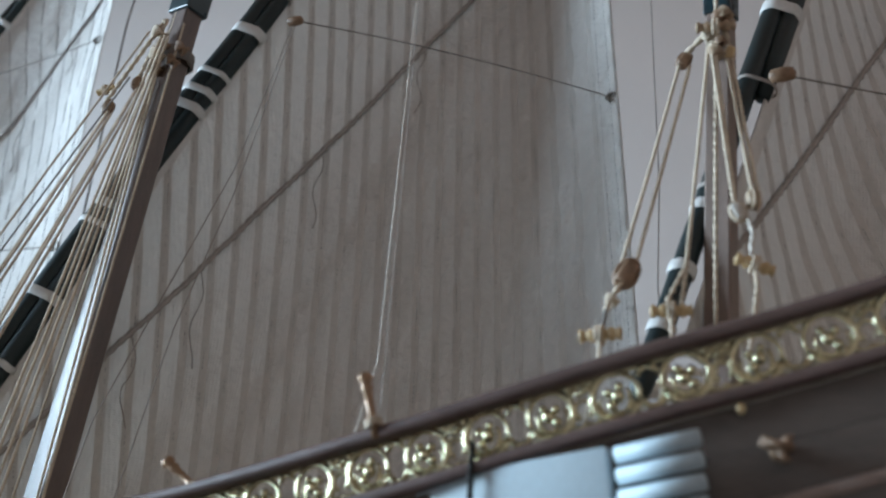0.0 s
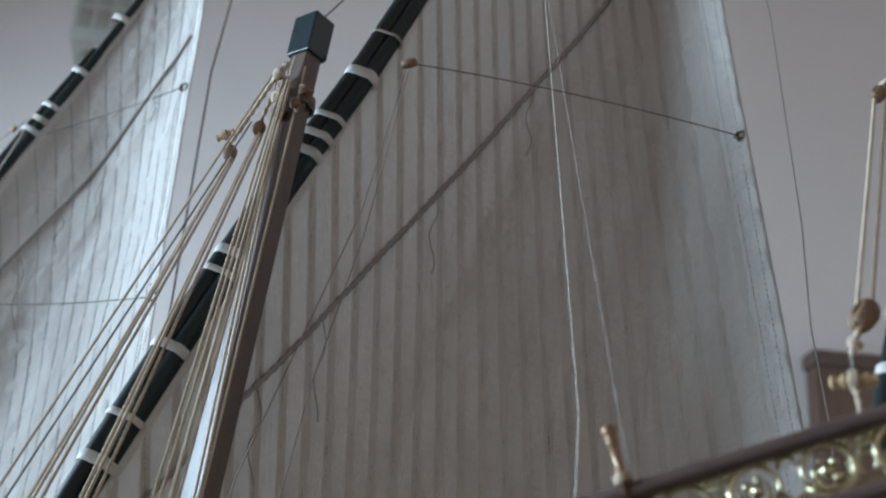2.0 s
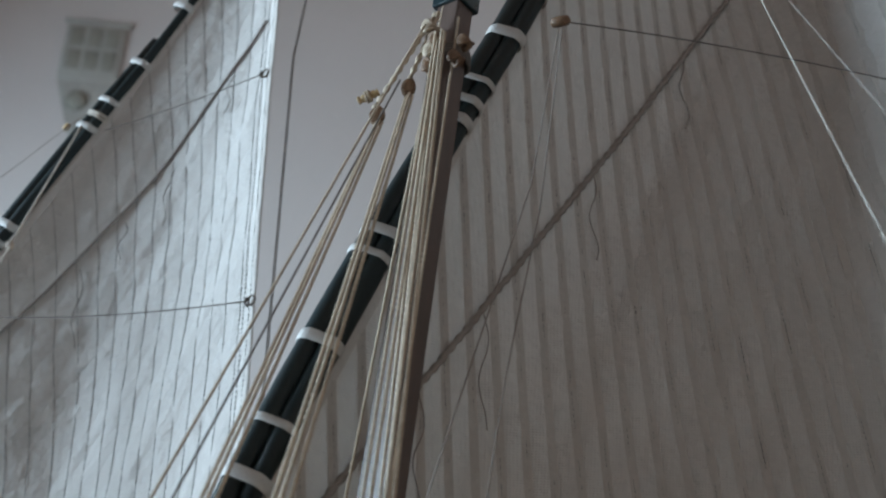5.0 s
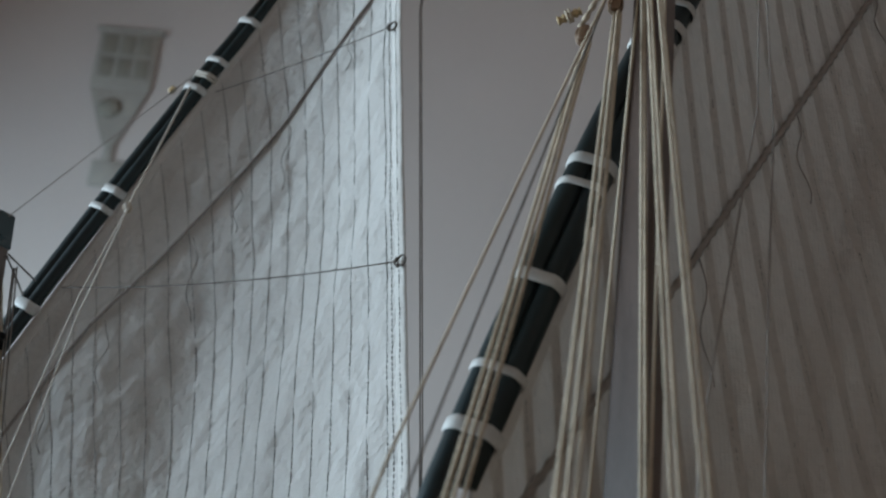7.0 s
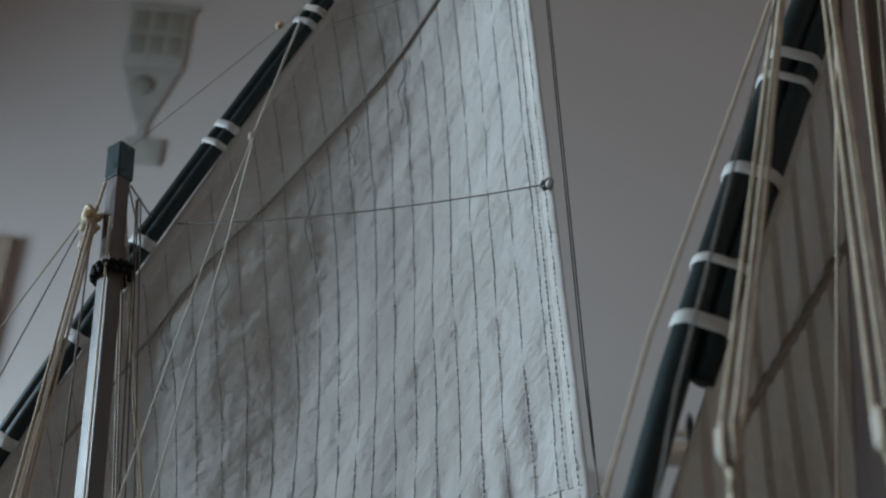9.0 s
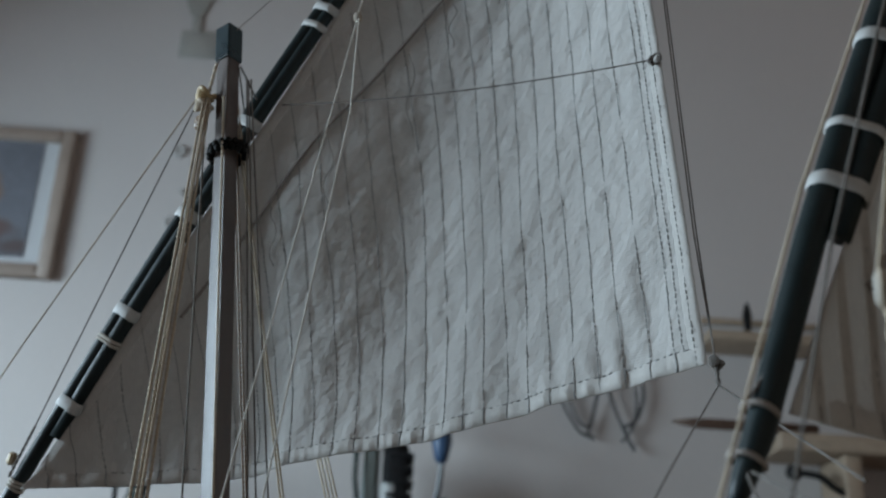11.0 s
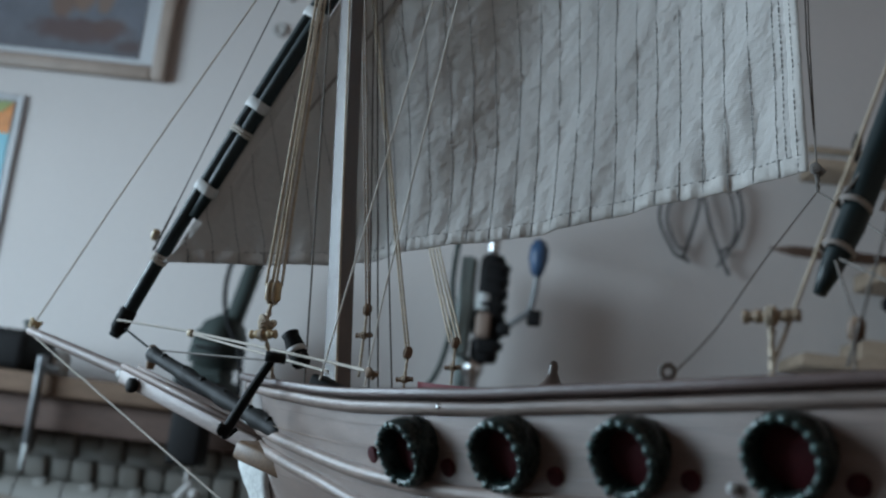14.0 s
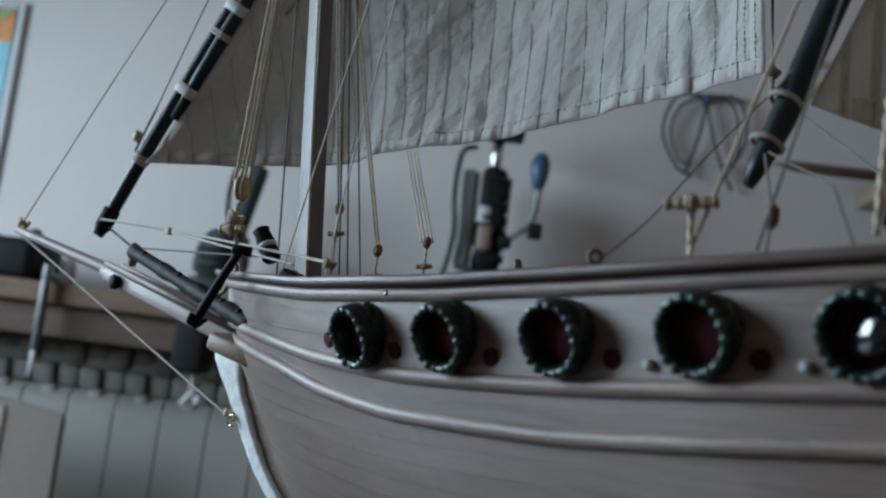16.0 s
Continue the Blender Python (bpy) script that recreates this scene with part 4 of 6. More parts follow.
        gather = 0.0006 * puff ** 0.6 + 0.0010 * noise.noise(V(j * 0.45, seed, 1)) + 0.0007 * noise.noise(V(j * 1.3, seed, 5))
        rows.append([b.verts.new(spot(u, v * hv) + face * o) for v, o in ((-0.01, 0.0), (0.02, 0.00025 + gather * 0.6), (0.5, 0.0003 + gather), (0.92, 0.0003 + gather * 0.2), (1.0, 0.00022))])
    for r0, r1 in zip(rows, rows[1:]):
        for k in range(4):
            b.faces.new((r0[k], r1[k], r1[k + 1], r0[k + 1]))
    part("foot_hem", b, HEM, ob, "gathered hem along the foot")
    for k in range(1, n_seam):
        u = k / n_seam
        hv = hemv / max(0.05, 1 - u)
        b = bmesh.new()
        tube(b, [spot(u + 0.0006 * rnd.uniform(-1, 1), hv * q) + face * o for q, o in ((0.05, 0.0003), (0.3, 0.00065), (0.6, 0.0007), (1.05, 0.0004))], 0.0002, 5)
        part("hem_tie", b, THREAD, ob, "stitch drawing in the hem")
    # hem along the yard
    b = bmesh.new()
    rows = []
    for j in range(101):
        u = 0.01 + 0.90 * j / 100
        wide = 0.0062 / (leech.length * (1 - u))
        rows.append([b.verts.new(spot(u, 1 - wide * q) + face * o) for q, o in ((0.02, 0.0002), (0.08, 0.0005), (0.5, 0.0006 + 0.0002 * math.sin(j * 1.3)), (0.92, 0.0005), (1.0, 0.00022))])
    for r0, r1 in zip(rows, rows[1:]):
        for k in range(4):
            b.faces.new((r0[k], r1[k], r1[k + 1], r0[k + 1]))
    part("luff_hem", b, HEM, ob, "plain hem along the yard")
    b = bmesh.new()
    rows = []
    for j in range(101):
        v = 0.985 * j / 100
        rows.append([b.verts.new(spot(u, v) + face * o) for u, o in ((-0.002, 0.0), (-0.0015, 0.0003), (0.004, 0.0004 + 0.0002 * math.sin(j * 1.7)), (0.016, 0.00035), (0.017, 0.00022))])
    for r0, r1 in zip(rows, rows[1:]):
        for k in range(4):
            b.faces.new((r0[k], r1[k], r1[k + 1], r0[k + 1]))
    part("leech_hem", b, HEM, ob, "stitched leech hem")
    return ob, spot, face, (tack, peak, clew)


def fore_fold(u, h):
    """A soft upright fold in the fore sail between its mast and its middle."""
    c = 0.50 - 0.10 * h
    a = lambda q, w: 0.5 + 0.5 * math.tanh((u - q) / w)
    return -0.0090 * a(c, 0.065) + 0.0075 * a(c + 0.155, 0.035)


sail1, spot1, face1, tri1 = sail("sail", Y1, 1.0262, 1.394, C1, a1, 29, 0.041, -0.0050, 11, "cream cotton lateen sail with stitched seams on the fore yard", 0.72, 0.45, 0.00017, fold=fore_fold, lapped=False)
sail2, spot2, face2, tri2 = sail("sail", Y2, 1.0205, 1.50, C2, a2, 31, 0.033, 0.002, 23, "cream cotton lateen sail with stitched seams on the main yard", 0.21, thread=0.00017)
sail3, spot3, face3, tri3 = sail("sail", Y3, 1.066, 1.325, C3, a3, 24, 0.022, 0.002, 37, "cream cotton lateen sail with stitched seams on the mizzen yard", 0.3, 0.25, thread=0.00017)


def on_sail(tri, spot, face, p, off=0.001):
    """The point of a sail nearest to p, a little in front of the cloth."""
    tack, peak, clew = tri
    e1, e2, d = tack - clew, peak - clew, Vector(p) - clew
    a, b, c, e, f = e1.dot(e1), e1.dot(e2), e2.dot(e2), d.dot(e1), d.dot(e2)
    det = a * c - b * b
    u, h = (c * e - b * f) / det, (a * f - b * e) / det
    u = min(0.985, max(0.0, u))
    v = min(0.99, max(0.0, h / (1 - u)))
    return spot(u, v) + face * off


def cord_on(tri, spot, face, a, b, r, mat, parent, nm, label, n=40, arch=V(0, 0, 0)):
    a, b = Vector(a), Vector(b)
    pts = [on_sail(tri, spot, face, a.lerp(b, k / n) + arch * 4 * (k / n) * (1 - k / n), r + 0.0002) for k in range(n + 1)]
    return bar(nm, resample(pts, 0.0006), r, mat, parent, label, n=8, twist=0.16)


cord_on(tri1, spot1, face1, (-0.5328, 0.029, 1.0865), (-0.3875, 0.077, 1.296), 0.00070, SHADECORD, sail1, "reef_rope", "grey reef rope lying slantwise on the sail", arch=V(-0.003, 0, 0.004))
cord_on(tri2, spot2, face2, (-0.2853, -0.013, 1.0466), (-0.174, 0.117, 1.307), 0.0011, SHADECORD, sail2, "reef_rope", "grey reef rope lying slantwise on the sail")
cord_on(tri3, spot3, face3, (-0.0696, 0.0066, 1.0867), (-0.007, 0.107, 1.2537), 0.0009, SHADECORD, sail3, "reef_rope", "grey reef rope lying slantwise on the sail")


def reef_points(tri, spot, face, a, b, where, parent, seed):
    rnd = random.Random(seed)
    a, b = Vector(a), Vector(b)
    for t, l in where:
        p = a.lerp(b, t)
        pts = [on_sail(tri, spot, face, p + V(0.0014 * math.sin(k * 1.1 + seed + 5 * t), 0, -l * k / 8), 0.0012) for k in range(9)]
        bar("reef_point", smooth_line(pts, 4), 0.00020, SHADECORD, parent, "short grey reef cord", n=6)


reef_points(tri1, spot1, face1, (-0.5328, 0.029, 1.0865), (-0.3875, 0.077, 1.296), ((0.2, 0.022), (0.33, 0.028), (0.5, 0.034), (0.6, 0.02), (0.72, 0.030), (0.9, 0.022)), sail1, 3)
reef_points(tri2, spot2, face2, (-0.2853, -0.013, 1.0466), (-0.174, 0.117, 1.307), ((0.2, 0.03), (0.3, 0.034), (0.5, 0.03), (0.7, 0.03)), sail2, 4)


def bowline(tri, spot, face, a, b, parent, sag=0.003, ring=0.0018):
    """A thin line from the yard across the sail to a ring on its leech."""
    a, b = Vector(a), Vector(b)
    b = on_sail(tri, spot, face, b, 0.0016)
    pts = [a.lerp(b, k / 14) - V(0, 0, sag * 4 * (k / 14) * (1 - k / 14)) for k in range(15)]
    ob = bar("brail_line", pts, 0.00024, CORD, parent, "thin grey line across the sail", n=6)
    end = pts[-1]
    bm = bmesh.new()
    tube(bm, [end + V(ring * (1 + math.cos(q)) * 0.8, 0, ring * math.sin(q)) for q in np.linspace(0, 2 * math.pi, 16)[:-1]], 0.0004, 6, closed=True)
    tube(bm, [end + V(0.0002, -0.0006, 0.001), end + V(-0.001, -0.0008, -0.0006), end + V(0.0006, -0.0006, -0.0024)], 0.0005, 6)
    part("ring", bm, CORD, ob, "small ring on the leech")
    return ob


bowline(tri1, spot1, face1, (-0.5030, 0.0345, 1.1690), (-0.3577, 0.0466, 1.1518), sail1)
bowline(tri1, spot1, face1, (-0.4560, 0.052, 1.2530), (-0.379, 0.067, 1.2617), sail1, 0.001)
bowline(tri2, spot2, face2, (-0.2318, 0.0365, 1.2150), (-0.1335, 0.0880, 1.189), sail2, -0.002, 0.0014)
bowline(tri3, spot3, face3, (-0.0560, 0.0115, 1.1350), (0.03, 0.06, 1.142), sail3, 0.001)
for p, parent in (((-0.2325, 0.0360, 1.2150), sail2), ((-0.0560, 0.0115, 1.1350), sail3)):
    bm = bmesh.new()
    lathe(bm, [(0.0004, -0.0032), (0.0015, -0.0026), (0.0018, 0.0), (0.0015, 0.0024), (0.0004, 0.003)], axis(p, (1, 0.3, 0.1)), 12)
    part("toggle", bm, DARKBLOCK, parent, "brown wooden toggle")

# ---- rigging ----
def block(p, way, size=0.0042, mat=DARKBLOCK, sheave=V(0, 1, 0), label="small wooden rigging block"):
    """A shell with a score and a rope strop; way: along its length."""
    way = Vector(way).normalized()
    m = axis(p, way)
    bm = bmesh.new()
    box(bm, m, (size * 0.66, size * 0.58, size * 0.86), size * 0.14)
    ob = part("block", bm, mat, ship, label)
    b = bmesh.new()
    for x in (-0.13, 0.13):
        tube(b, [m @ V(x * size, size * 0.36 * math.cos(q), size * 0.52 * math.sin(q)) for q in np.linspace(0, 2 * math.pi, 18)[:-1]], size * 0.075, 6, closed=True)
    part("strop", b, DARKBLOCK if mat is DARKBLOCK else HEMP, ob, "rope strop")
    return ob


def spool(p, way, length=0.0060, r=0.0011, mat=BOXWOOD, label="turned pale wooden toggle"):
    """A turned toggle with ridges, lying across."""
    prof = []
    for k in range(17):
        h = (k / 16 - 0.5) * length
        prof.append((r * (0.72 + 0.28 * (1 if k % 4 in (0, 1) else 0)), h))
    bm = bmesh.new()
    lathe(bm, [(r * 0.3, prof[0][1] - r * 0.2)] + prof + [(r * 0.3, prof[-1][1] + r * 0.2)], axis(p, way), 12)
    ob = part("toggle", bm, mat, ship, label)
    b = bmesh.new()
    m = axis(p, way)
    for h in (-0.0004, 0.0004):
        tube(b, [m @ V(r * 1.2 * math.cos(q), r * 1.2 * math.sin(q), h) for q in np.linspace(0, 2 * math.pi, 14)[:-1]], r * 0.35, 6, closed=True)
    part("strop", b, HEMP, ob)
    return ob


def knot(p, r, mat=HEMP, label="rope knot"):
    bm = bmesh.new()
    m = axis(p, (0.3, 0.2, 1))
    for k in range(4):
        tube(bm, [m @ V(r * math.cos(q), r * math.sin(q) * (0.8 + 0.2 * k % 2), r * 0.5 * math.sin(q * 2 + k) + r * 0.35 * (k - 1.5)) for q in np.linspace(0, 2 * math.pi, 16)[:-1]], r * 0.36, 6, closed=True)
    return part("knot", bm, mat, ship, label)


def tackle(top, low, spread, n, r, mat=HEMP, seed=0):
    """Parallel falls of a shroud tackle between two blocks."""
    top, low = Vector(top), Vector(low)
    way = (low - top).normalized()
    side = way.cross(V(0.5, -0.8, 0)).normalized()
    for k in range(n):
        o = side * spread * (k - (n - 1) / 2)
        deep = V(0.0005, -0.0008, 0) * (k % 2)
        rope([top + o * 0.45 + deep, low + o + deep], r, mat, ship, "shroud", 0.0006, "hemp shroud rope")


H1, H2, H3 = M1[1] - V(-0.001, 0, 0.006), M2[1] - V(0, 0, 0.008), M3[1] - V(0, 0, 0.006)
# fore mast
b1 = V(-0.4590, -0.0400, 1.0045)
tackle(V(-0.4965, -0.0055, 1.150), b1, 0.0014, 4, 0.00052, HEMP)
block(b1 - V(0, 0, 0.0018), (0.05, -0.1, 1), 0.0062, BOXWOOD, label="tan wooden shroud block")
rope([b1 - V(0, 0, 0.005), V(-0.4585, -0.0415, 0.993)], 0.0009, HEMP, ship, "lanyard")
knot(V(-0.4588, -0.0410, 0.9935), 0.0016)
spool(V(-0.4588, -0.0415, 0.9905), (1, 0.15, 0.05), 0.0085, 0.0013)
rope([V(-0.4588, -0.0405, 0.990), V(-0.4585, -0.0310, 0.968)], 0.0008, HEMP, ship, "lanyard")
knot(V(-0.4985, -0.0050, 1.1520), 0.0022, BOXWOOD)
knot(V(-0.4978, -0.0058, 1.1470), 0.0020)
block(V(-0.4965, -0.0070, 1.1405), (0.1, 0, 1), 0.0052, DARKBLOCK)
rope([V(-0.4950, -0.0050, 1.164), V(-0.4975, -0.0060, 1.142)], 0.0007, HEMP, ship, "pendant")
for x, y, z, b in ((-0.4749, 0.0144, 1.0080, True), (-0.4600, 0.0200, 0.9950, False), (-0.4656, 0.0500, 1.0030, True)):
    foot = V(x, y, z)
    for q in (-0.0006, 0.0006) if y < 0.03 else (-0.0016, -0.0006, 0.0006, 0.0016):
        rope([V(-0.4940 + q, 0.003, 1.160), foot + V(q, 0, 0)] if y < 0.03 else [at(Y1, 1.20) + V(0, 0.006, 0), V(-0.568 + 1.6 * q, 0.127, 1.103), foot + V(1.6 * q, 0, 0)], 0.00042, HEMP if not b else DARKBLOCK if x < -0.47 else HEMP, ship, "shroud", 0.0006, "starboard shroud rope")
    block(foot, (0.1, 0.1, 1), 0.0036, DARKBLOCK)
    rope([foot, foot - V(0, 0, 0.022)], 0.0006, HEMP, ship, "lanyard")
    spool(foot - V(0, 0, 0.0085), (1, 0.3, 0.1), 0.0055, 0.0009, DARKBLOCK)
# falls down the mast
rope([V(-0.4900, -0.0042, 1.150), V(-0.4625, -0.0065, 0.975)], 0.00045, HEMP, ship, "halyard", 0.0, "hemp halyard along the mast")
rope([V(-0.4975, -0.0050, 1.150), V(-0.4760, -0.0070, 0.975)], 0.00038, CORD, ship, "halyard", 0.0, "dark halyard along the mast")
for dx in (0.006, 0.010, 0.016):
    rope([V(-0.4900 + dx * 0.2, 0.0040, 1.16), V(-0.466 + dx, 0.006, 0.972)], 0.00032, CORD, ship, "halyard", 0.0, "thin dark line")
# vang with its block
t1 = V(-0.4530, 0.0180, 1.1815)
rope([at(Y1, 1.255) + V(0.003, -0.003, 0), t1], 0.0005, PALEROPE, ship, "vang_pendant", 0.0)
block(t1, (0.2, 0.1, -1), 0.0034, PALEROPE, label="small pale vang block")
rope([t1, V(-0.4374, -0.0057, 1.1347), V(-0.4253, -0.0499, 0.978)], 0.00028, WHITETHREAD, ship, "vang", 0.0, "pale vang rope")
rope([t1 + V(0.0006, 0, 0), V(-0.4180, -0.0200, 1.1167), V(-0.4170, -0.0400, 1.000), V(-0.4150, -0.0450, 0.972)], 0.00028, WHITETHREAD, ship, "vang", 0.0, "pale vang rope")
# forestays to the bowsprit and the yard
BSP = (V(-0.6552, 0, 0.9965), V(-0.488, 0.0, 0.9625))
rope([V(-0.5003, -0.0060, 1.1531), V(-0.5764, -0.0035, 1.0778), V(-0.6060, -0.0025, 1.0472), V(-0.6500, -0.001, 1.0005)], 0.00033, HEMP, ship, "forestay", 0.0, "hemp forestay to the bowsprit tip")
rope([V(-0.5003, -0.0060, 1.1510), at(Y1, 1.045) + V(-0.0030, -0.004, 0.001)], 0.0003, CORD, ship, "yard_stay", 0.0, "dark line from the masthead to the yard")
rope([at(Y1, 1.045) + V(-0.0030, -0.004, 0.001), at(Y1, 1.0285) + V(-0.002, -0.0035, 0)], 0.0006, CORD, ship, "yard_stay")
block(at(Y1, 1.035) + V(-0.006, -0.004, 0.0), (0.3, 0, 1), 0.0042, BOXWOOD)
bar("ferrule", [at(Y1, 0.9962), at(Y1, 0.9985), at(Y1, 1.0050), at(Y1, 1.0058)], [0.0022, 0.0033, 0.0034, 0.0028], IRON, yard1, "black ferrule on the yard tip", n=14)
# parrel on the fore mast
c = at(M1, 1.1325)
bm = bmesh.new()
tube(bm, [c + V(0.0058 * math.cos(a), 0.0058 * math.sin(a) + 0.0012, 0.0012 * math.cos(a)) for a in np.linspace(0, 2 * math.pi, 24)[:-1]], 0.0006, 6, closed=True)
parrel = part("parrel", bm, IRON, ship, "black beaded parrel round the mast")
bm = bmesh.new()
bmesh.ops.create_uvsphere(bm, u_segments=8, v_segments=6, radius=0.0013)
bead_mesh = mesh_of("bead", bm, IRON)
for k in range(16):
    for shift, dz in ((0.0, 0.0), (0.2, -0.0022)):
        a = 2 * math.pi * k / 16 + shift
        shared("bead", bead_mesh, Matrix.Translation(c + V(0.0058 * math.cos(a), 0.0058 * math.sin(a) + 0.0012, 0.0012 * math.cos(a) + dz)), parrel)
c2 = at(M2, 1.184)
bar("parrel", [c2 + V(0.0058 * math.cos(q), 0.0056 * math.sin(q) + 0.0006, 0.0009 * q / 6.283 - 0.002) for q in np.linspace(0, 10 * math.pi, 100)], 0.0005, CORD, mast2, "dark rope parrel round the mast", n=6)
rope([at(M1, 1.165) + V(0.003, 0.002, 0), at(Y1, 1.165) + V(0, -0.003, 0)], 0.0004, CORD, ship, "yard_tie", 0.0)
rope([at(M1, 1.165) + V(0.004, 0.002, 0), at(Y1, 1.17) + V(0.002, -0.003, 0)], 0.0004, CORD, ship, "yard_tie", 0.0)
# topping lift along the leech, sheets from the clew
cl1 = C1 + V(0.0032, -0.001, -0.0005)
for q in (0.0, 0.0008):
    rope([cl1, V(-0.3466 + q, 0.0491, 1.092), V(-0.3713 + q, 0.0711, 1.274), at(Y1, 1.44) + V(0.008 + q, 0, 0)], 0.00026, CORD, ship, "topping_lift", 0.0, "dark line beside the leech")
knot(cl1, 0.0013, CORD)
rope([cl1, V(-0.3353, 0.0345, 1.0436)], 0.0007, CORD, ship, "sheet", 0.0)
rope([V(-0.3353, 0.0345, 1.0436), V(-0.3130, 0.0150, 1.0270), V(-0.2900, -0.0100, 1.010)], 0.0003, CORD, ship, "sheet", 0.0, "grey sheet from the clew")
# main mast shrouds
bA, bB = V(-0.2720, -0.0570, 1.0305), V(-0.2503, -0.0573, 1.0297)
tA, tB = V(-0.2652, -0.0090, 1.1625), V(-0.2590, -0.0045, 1.1720)
tackle(tA, bA, 0.0016, 3, 0.00050, HEMP)
tackle(tB, bB, 0.0017, 3, 0.00050, HEMP)
tackle(V(-0.2500, -0.0060, 1.188), V(-0.2360, -0.0478, 1.024), 0.0016, 2, 0.00048, HEMP)
tackle(V(-0.2480, -0.0060, 1.188), V(-0.2312, -0.0462, 1.022), 0.0016, 2, 0.00048, HEMP)
tackle(V(-0.2520, -0.0040, 1.184), V(-0.2570, -0.0150, 0.995), 0.0014, 2, 0.0005, HEMP)
for b in (bA, bB):
    block(b, (0.05, -0.2, -1), 0.0060, PALEROPE, label="pale wooden shroud block")
    rope([b, b - V(0, 0.003, 0.043)], 0.0009, HEMP, ship, "lanyard")
for x, y, z in ((-0.2360, -0.0478, 1.024), (-0.2312, -0.0462, 1.022)):
    block((x, y, z), (0, -0.2, -1), 0.0056, BOXWOOD)
    rope([V(x, y, z), V(x, y - 0.012, 0.984)], 0.0009, HEMP, ship, "lanyard")
for x, y, z in ((-0.2610, -0.0600, 1.000), (-0.2440, -0.0690, 0.997), (-0.3020, -0.0665, 0.9915)):
    spool((x, y, z), (1, 0.1, 0.05), 0.0094 if x < -0.3 else 0.0080, 0.0012, TANWOOD if x < -0.3 else DARKBLOCK, "turned wooden toggle")
rope([V(-0.3020, -0.0665, 0.9915), V(-0.3005, -0.0670, 0.976)], 0.0007, HEMP, ship, "lanyard")
rope([at(Y2, 1.0195) + V(-0.002, -0.003, 0), V(-0.2955, -0.030, 1.0345)], 0.00045, CORD, ship, "lashing")
rope([at(Y2, 1.0085), V(-0.2900, -0.0600, 0.991), V(-0.2880, -0.0660, 0.976)], 0.0003, CORD, ship, "tack_line")
block((-0.2900, -0.0600, 0.9905), (0.1, -0.1, 1), 0.0038, DARKBLOCK)
rope([at(Y2, 1.0085), V(-0.2800, -0.0590, 0.996), V(-0.2700, -0.0650, 0.976)], 0.00026, CORD, ship, "tack_line")
block(V(-0.2660, -0.0092, 1.1645), (0.25, 0.1, 1), 0.0048, DARKBLOCK)
spool(V(-0.2700, -0.0085, 1.1725), (1, 0.2, 0.3), 0.0060, 0.0012)
block(V(-0.2592, -0.0050, 1.1740), (0.2, 0.1, 1), 0.0046, DARKBLOCK)
rope([V(-0.2665, -0.0100, 1.1665), V(-0.2510, -0.0055, 1.196)], 0.0009, HEMP, ship, "pendant")
rope([V(-0.2590, -0.0050, 1.1765), V(-0.2500, -0.0055, 1.196)], 0.0009, HEMP, ship, "pendant")
for k in range(4):
    knot(V(-0.2524 + 0.0008 * (k % 3), -0.0050 - 0.0008 * (k % 2), 1.178 + 0.0042 * k), 0.0017, HEMP if k % 2 else DARKBLOCK)
for p in ((-0.2420, -0.0045, 1.183), (-0.2445, -0.0050, 1.1785)):
    knot(V(*p), 0.0015, DARKBLOCK)
rope([V(-0.2505, -0.0114, 1.1878), V(-0.2861, -0.0506, 1.052), V(-0.3010, -0.0670, 0.9830)], 0.00042, HEMP, ship, "stay", 0.0, "hemp stay")
rope([V(-0.2600, -0.0080, 1.1750), V(-0.2800, -0.0560, 1.040), V(-0.2880, -0.0690, 0.9830)], 0.00034, CORD, ship, "stay", 0.0, "dark stay")
rope([at(M2, 1.204) + V(-0.0020, -0.0030, 0), at(M2, 1.0) + V(-0.0085, -0.0050, 0)], 0.00045, HEMP, ship, "halyard", 0.0)
rope([at(M2, 1.195) + V(0.0042, -0.0035, 0), at(M2, 1.0) + V(0.0062, -0.0050, 0)], 0.00045, HEMP, ship, "halyard", 0.0)
rope([M2[1] + V(0.002, 0, 0.012), at(Y2, 1.33)], 0.00036, CORD, ship, "yard_tie", 0.0)
rope([M1[1] + V(0.002, 0, 0.012), at(Y1, 1.262) + V(0, -0.003, 0.001)], 0.00018, SHADECORD, ship, "yard_tie", 0.0)
block(at(Y1, 1.268) + V(-0.0165, -0.004, -0.0085), (0.7, 0.2, 0.8), 0.0034, BOXWOOD)
# vang of the main yard to the poop rail
t2 = V(-0.1800, 0.0365, 1.2280)
rope([at(Y2, 1.30) + V(0.002, -0.003, 0), t2], 0.0005, PALEROPE, ship, "vang_pendant", 0.0)
rope([t2, V(-0.1349, -0.0275, 1.0623), V(-0.1225, -0.0550, 1.024)], 0.00017, WHITETHREAD, ship, "vang", 0.0, "white vang thread")
rope([t2 + V(0.0008, 0, 0), V(-0.1115, -0.0570, 1.0430)], 0.00013, SHADECORD, ship, "vang", 0.0, "white vang thread")
cl2 = C2 + V(0.004, 0, 0)
rope([cl2, V(-0.1100, 0.0770, 1.085), V(-0.1138, 0.0810, 1.115), V(-0.1152, 0.0860, 1.150), V(-0.1227, 0.0966, 1.2362), at(Y2, 1.54)], 0.0003, SHADECORD, ship, "topping_lift", 0.0, "grey line beside the leech")
# hanging lines in front of the main sail
rope([V(-0.2327, 0.0350, 1.2120), V(-0.2345, 0.0200, 1.150), V(-0.2450, -0.0090, 1.060), V(-0.2470, -0.020, 1.0)], 0.00026, SHADECORD, ship, "brail", 0.0)
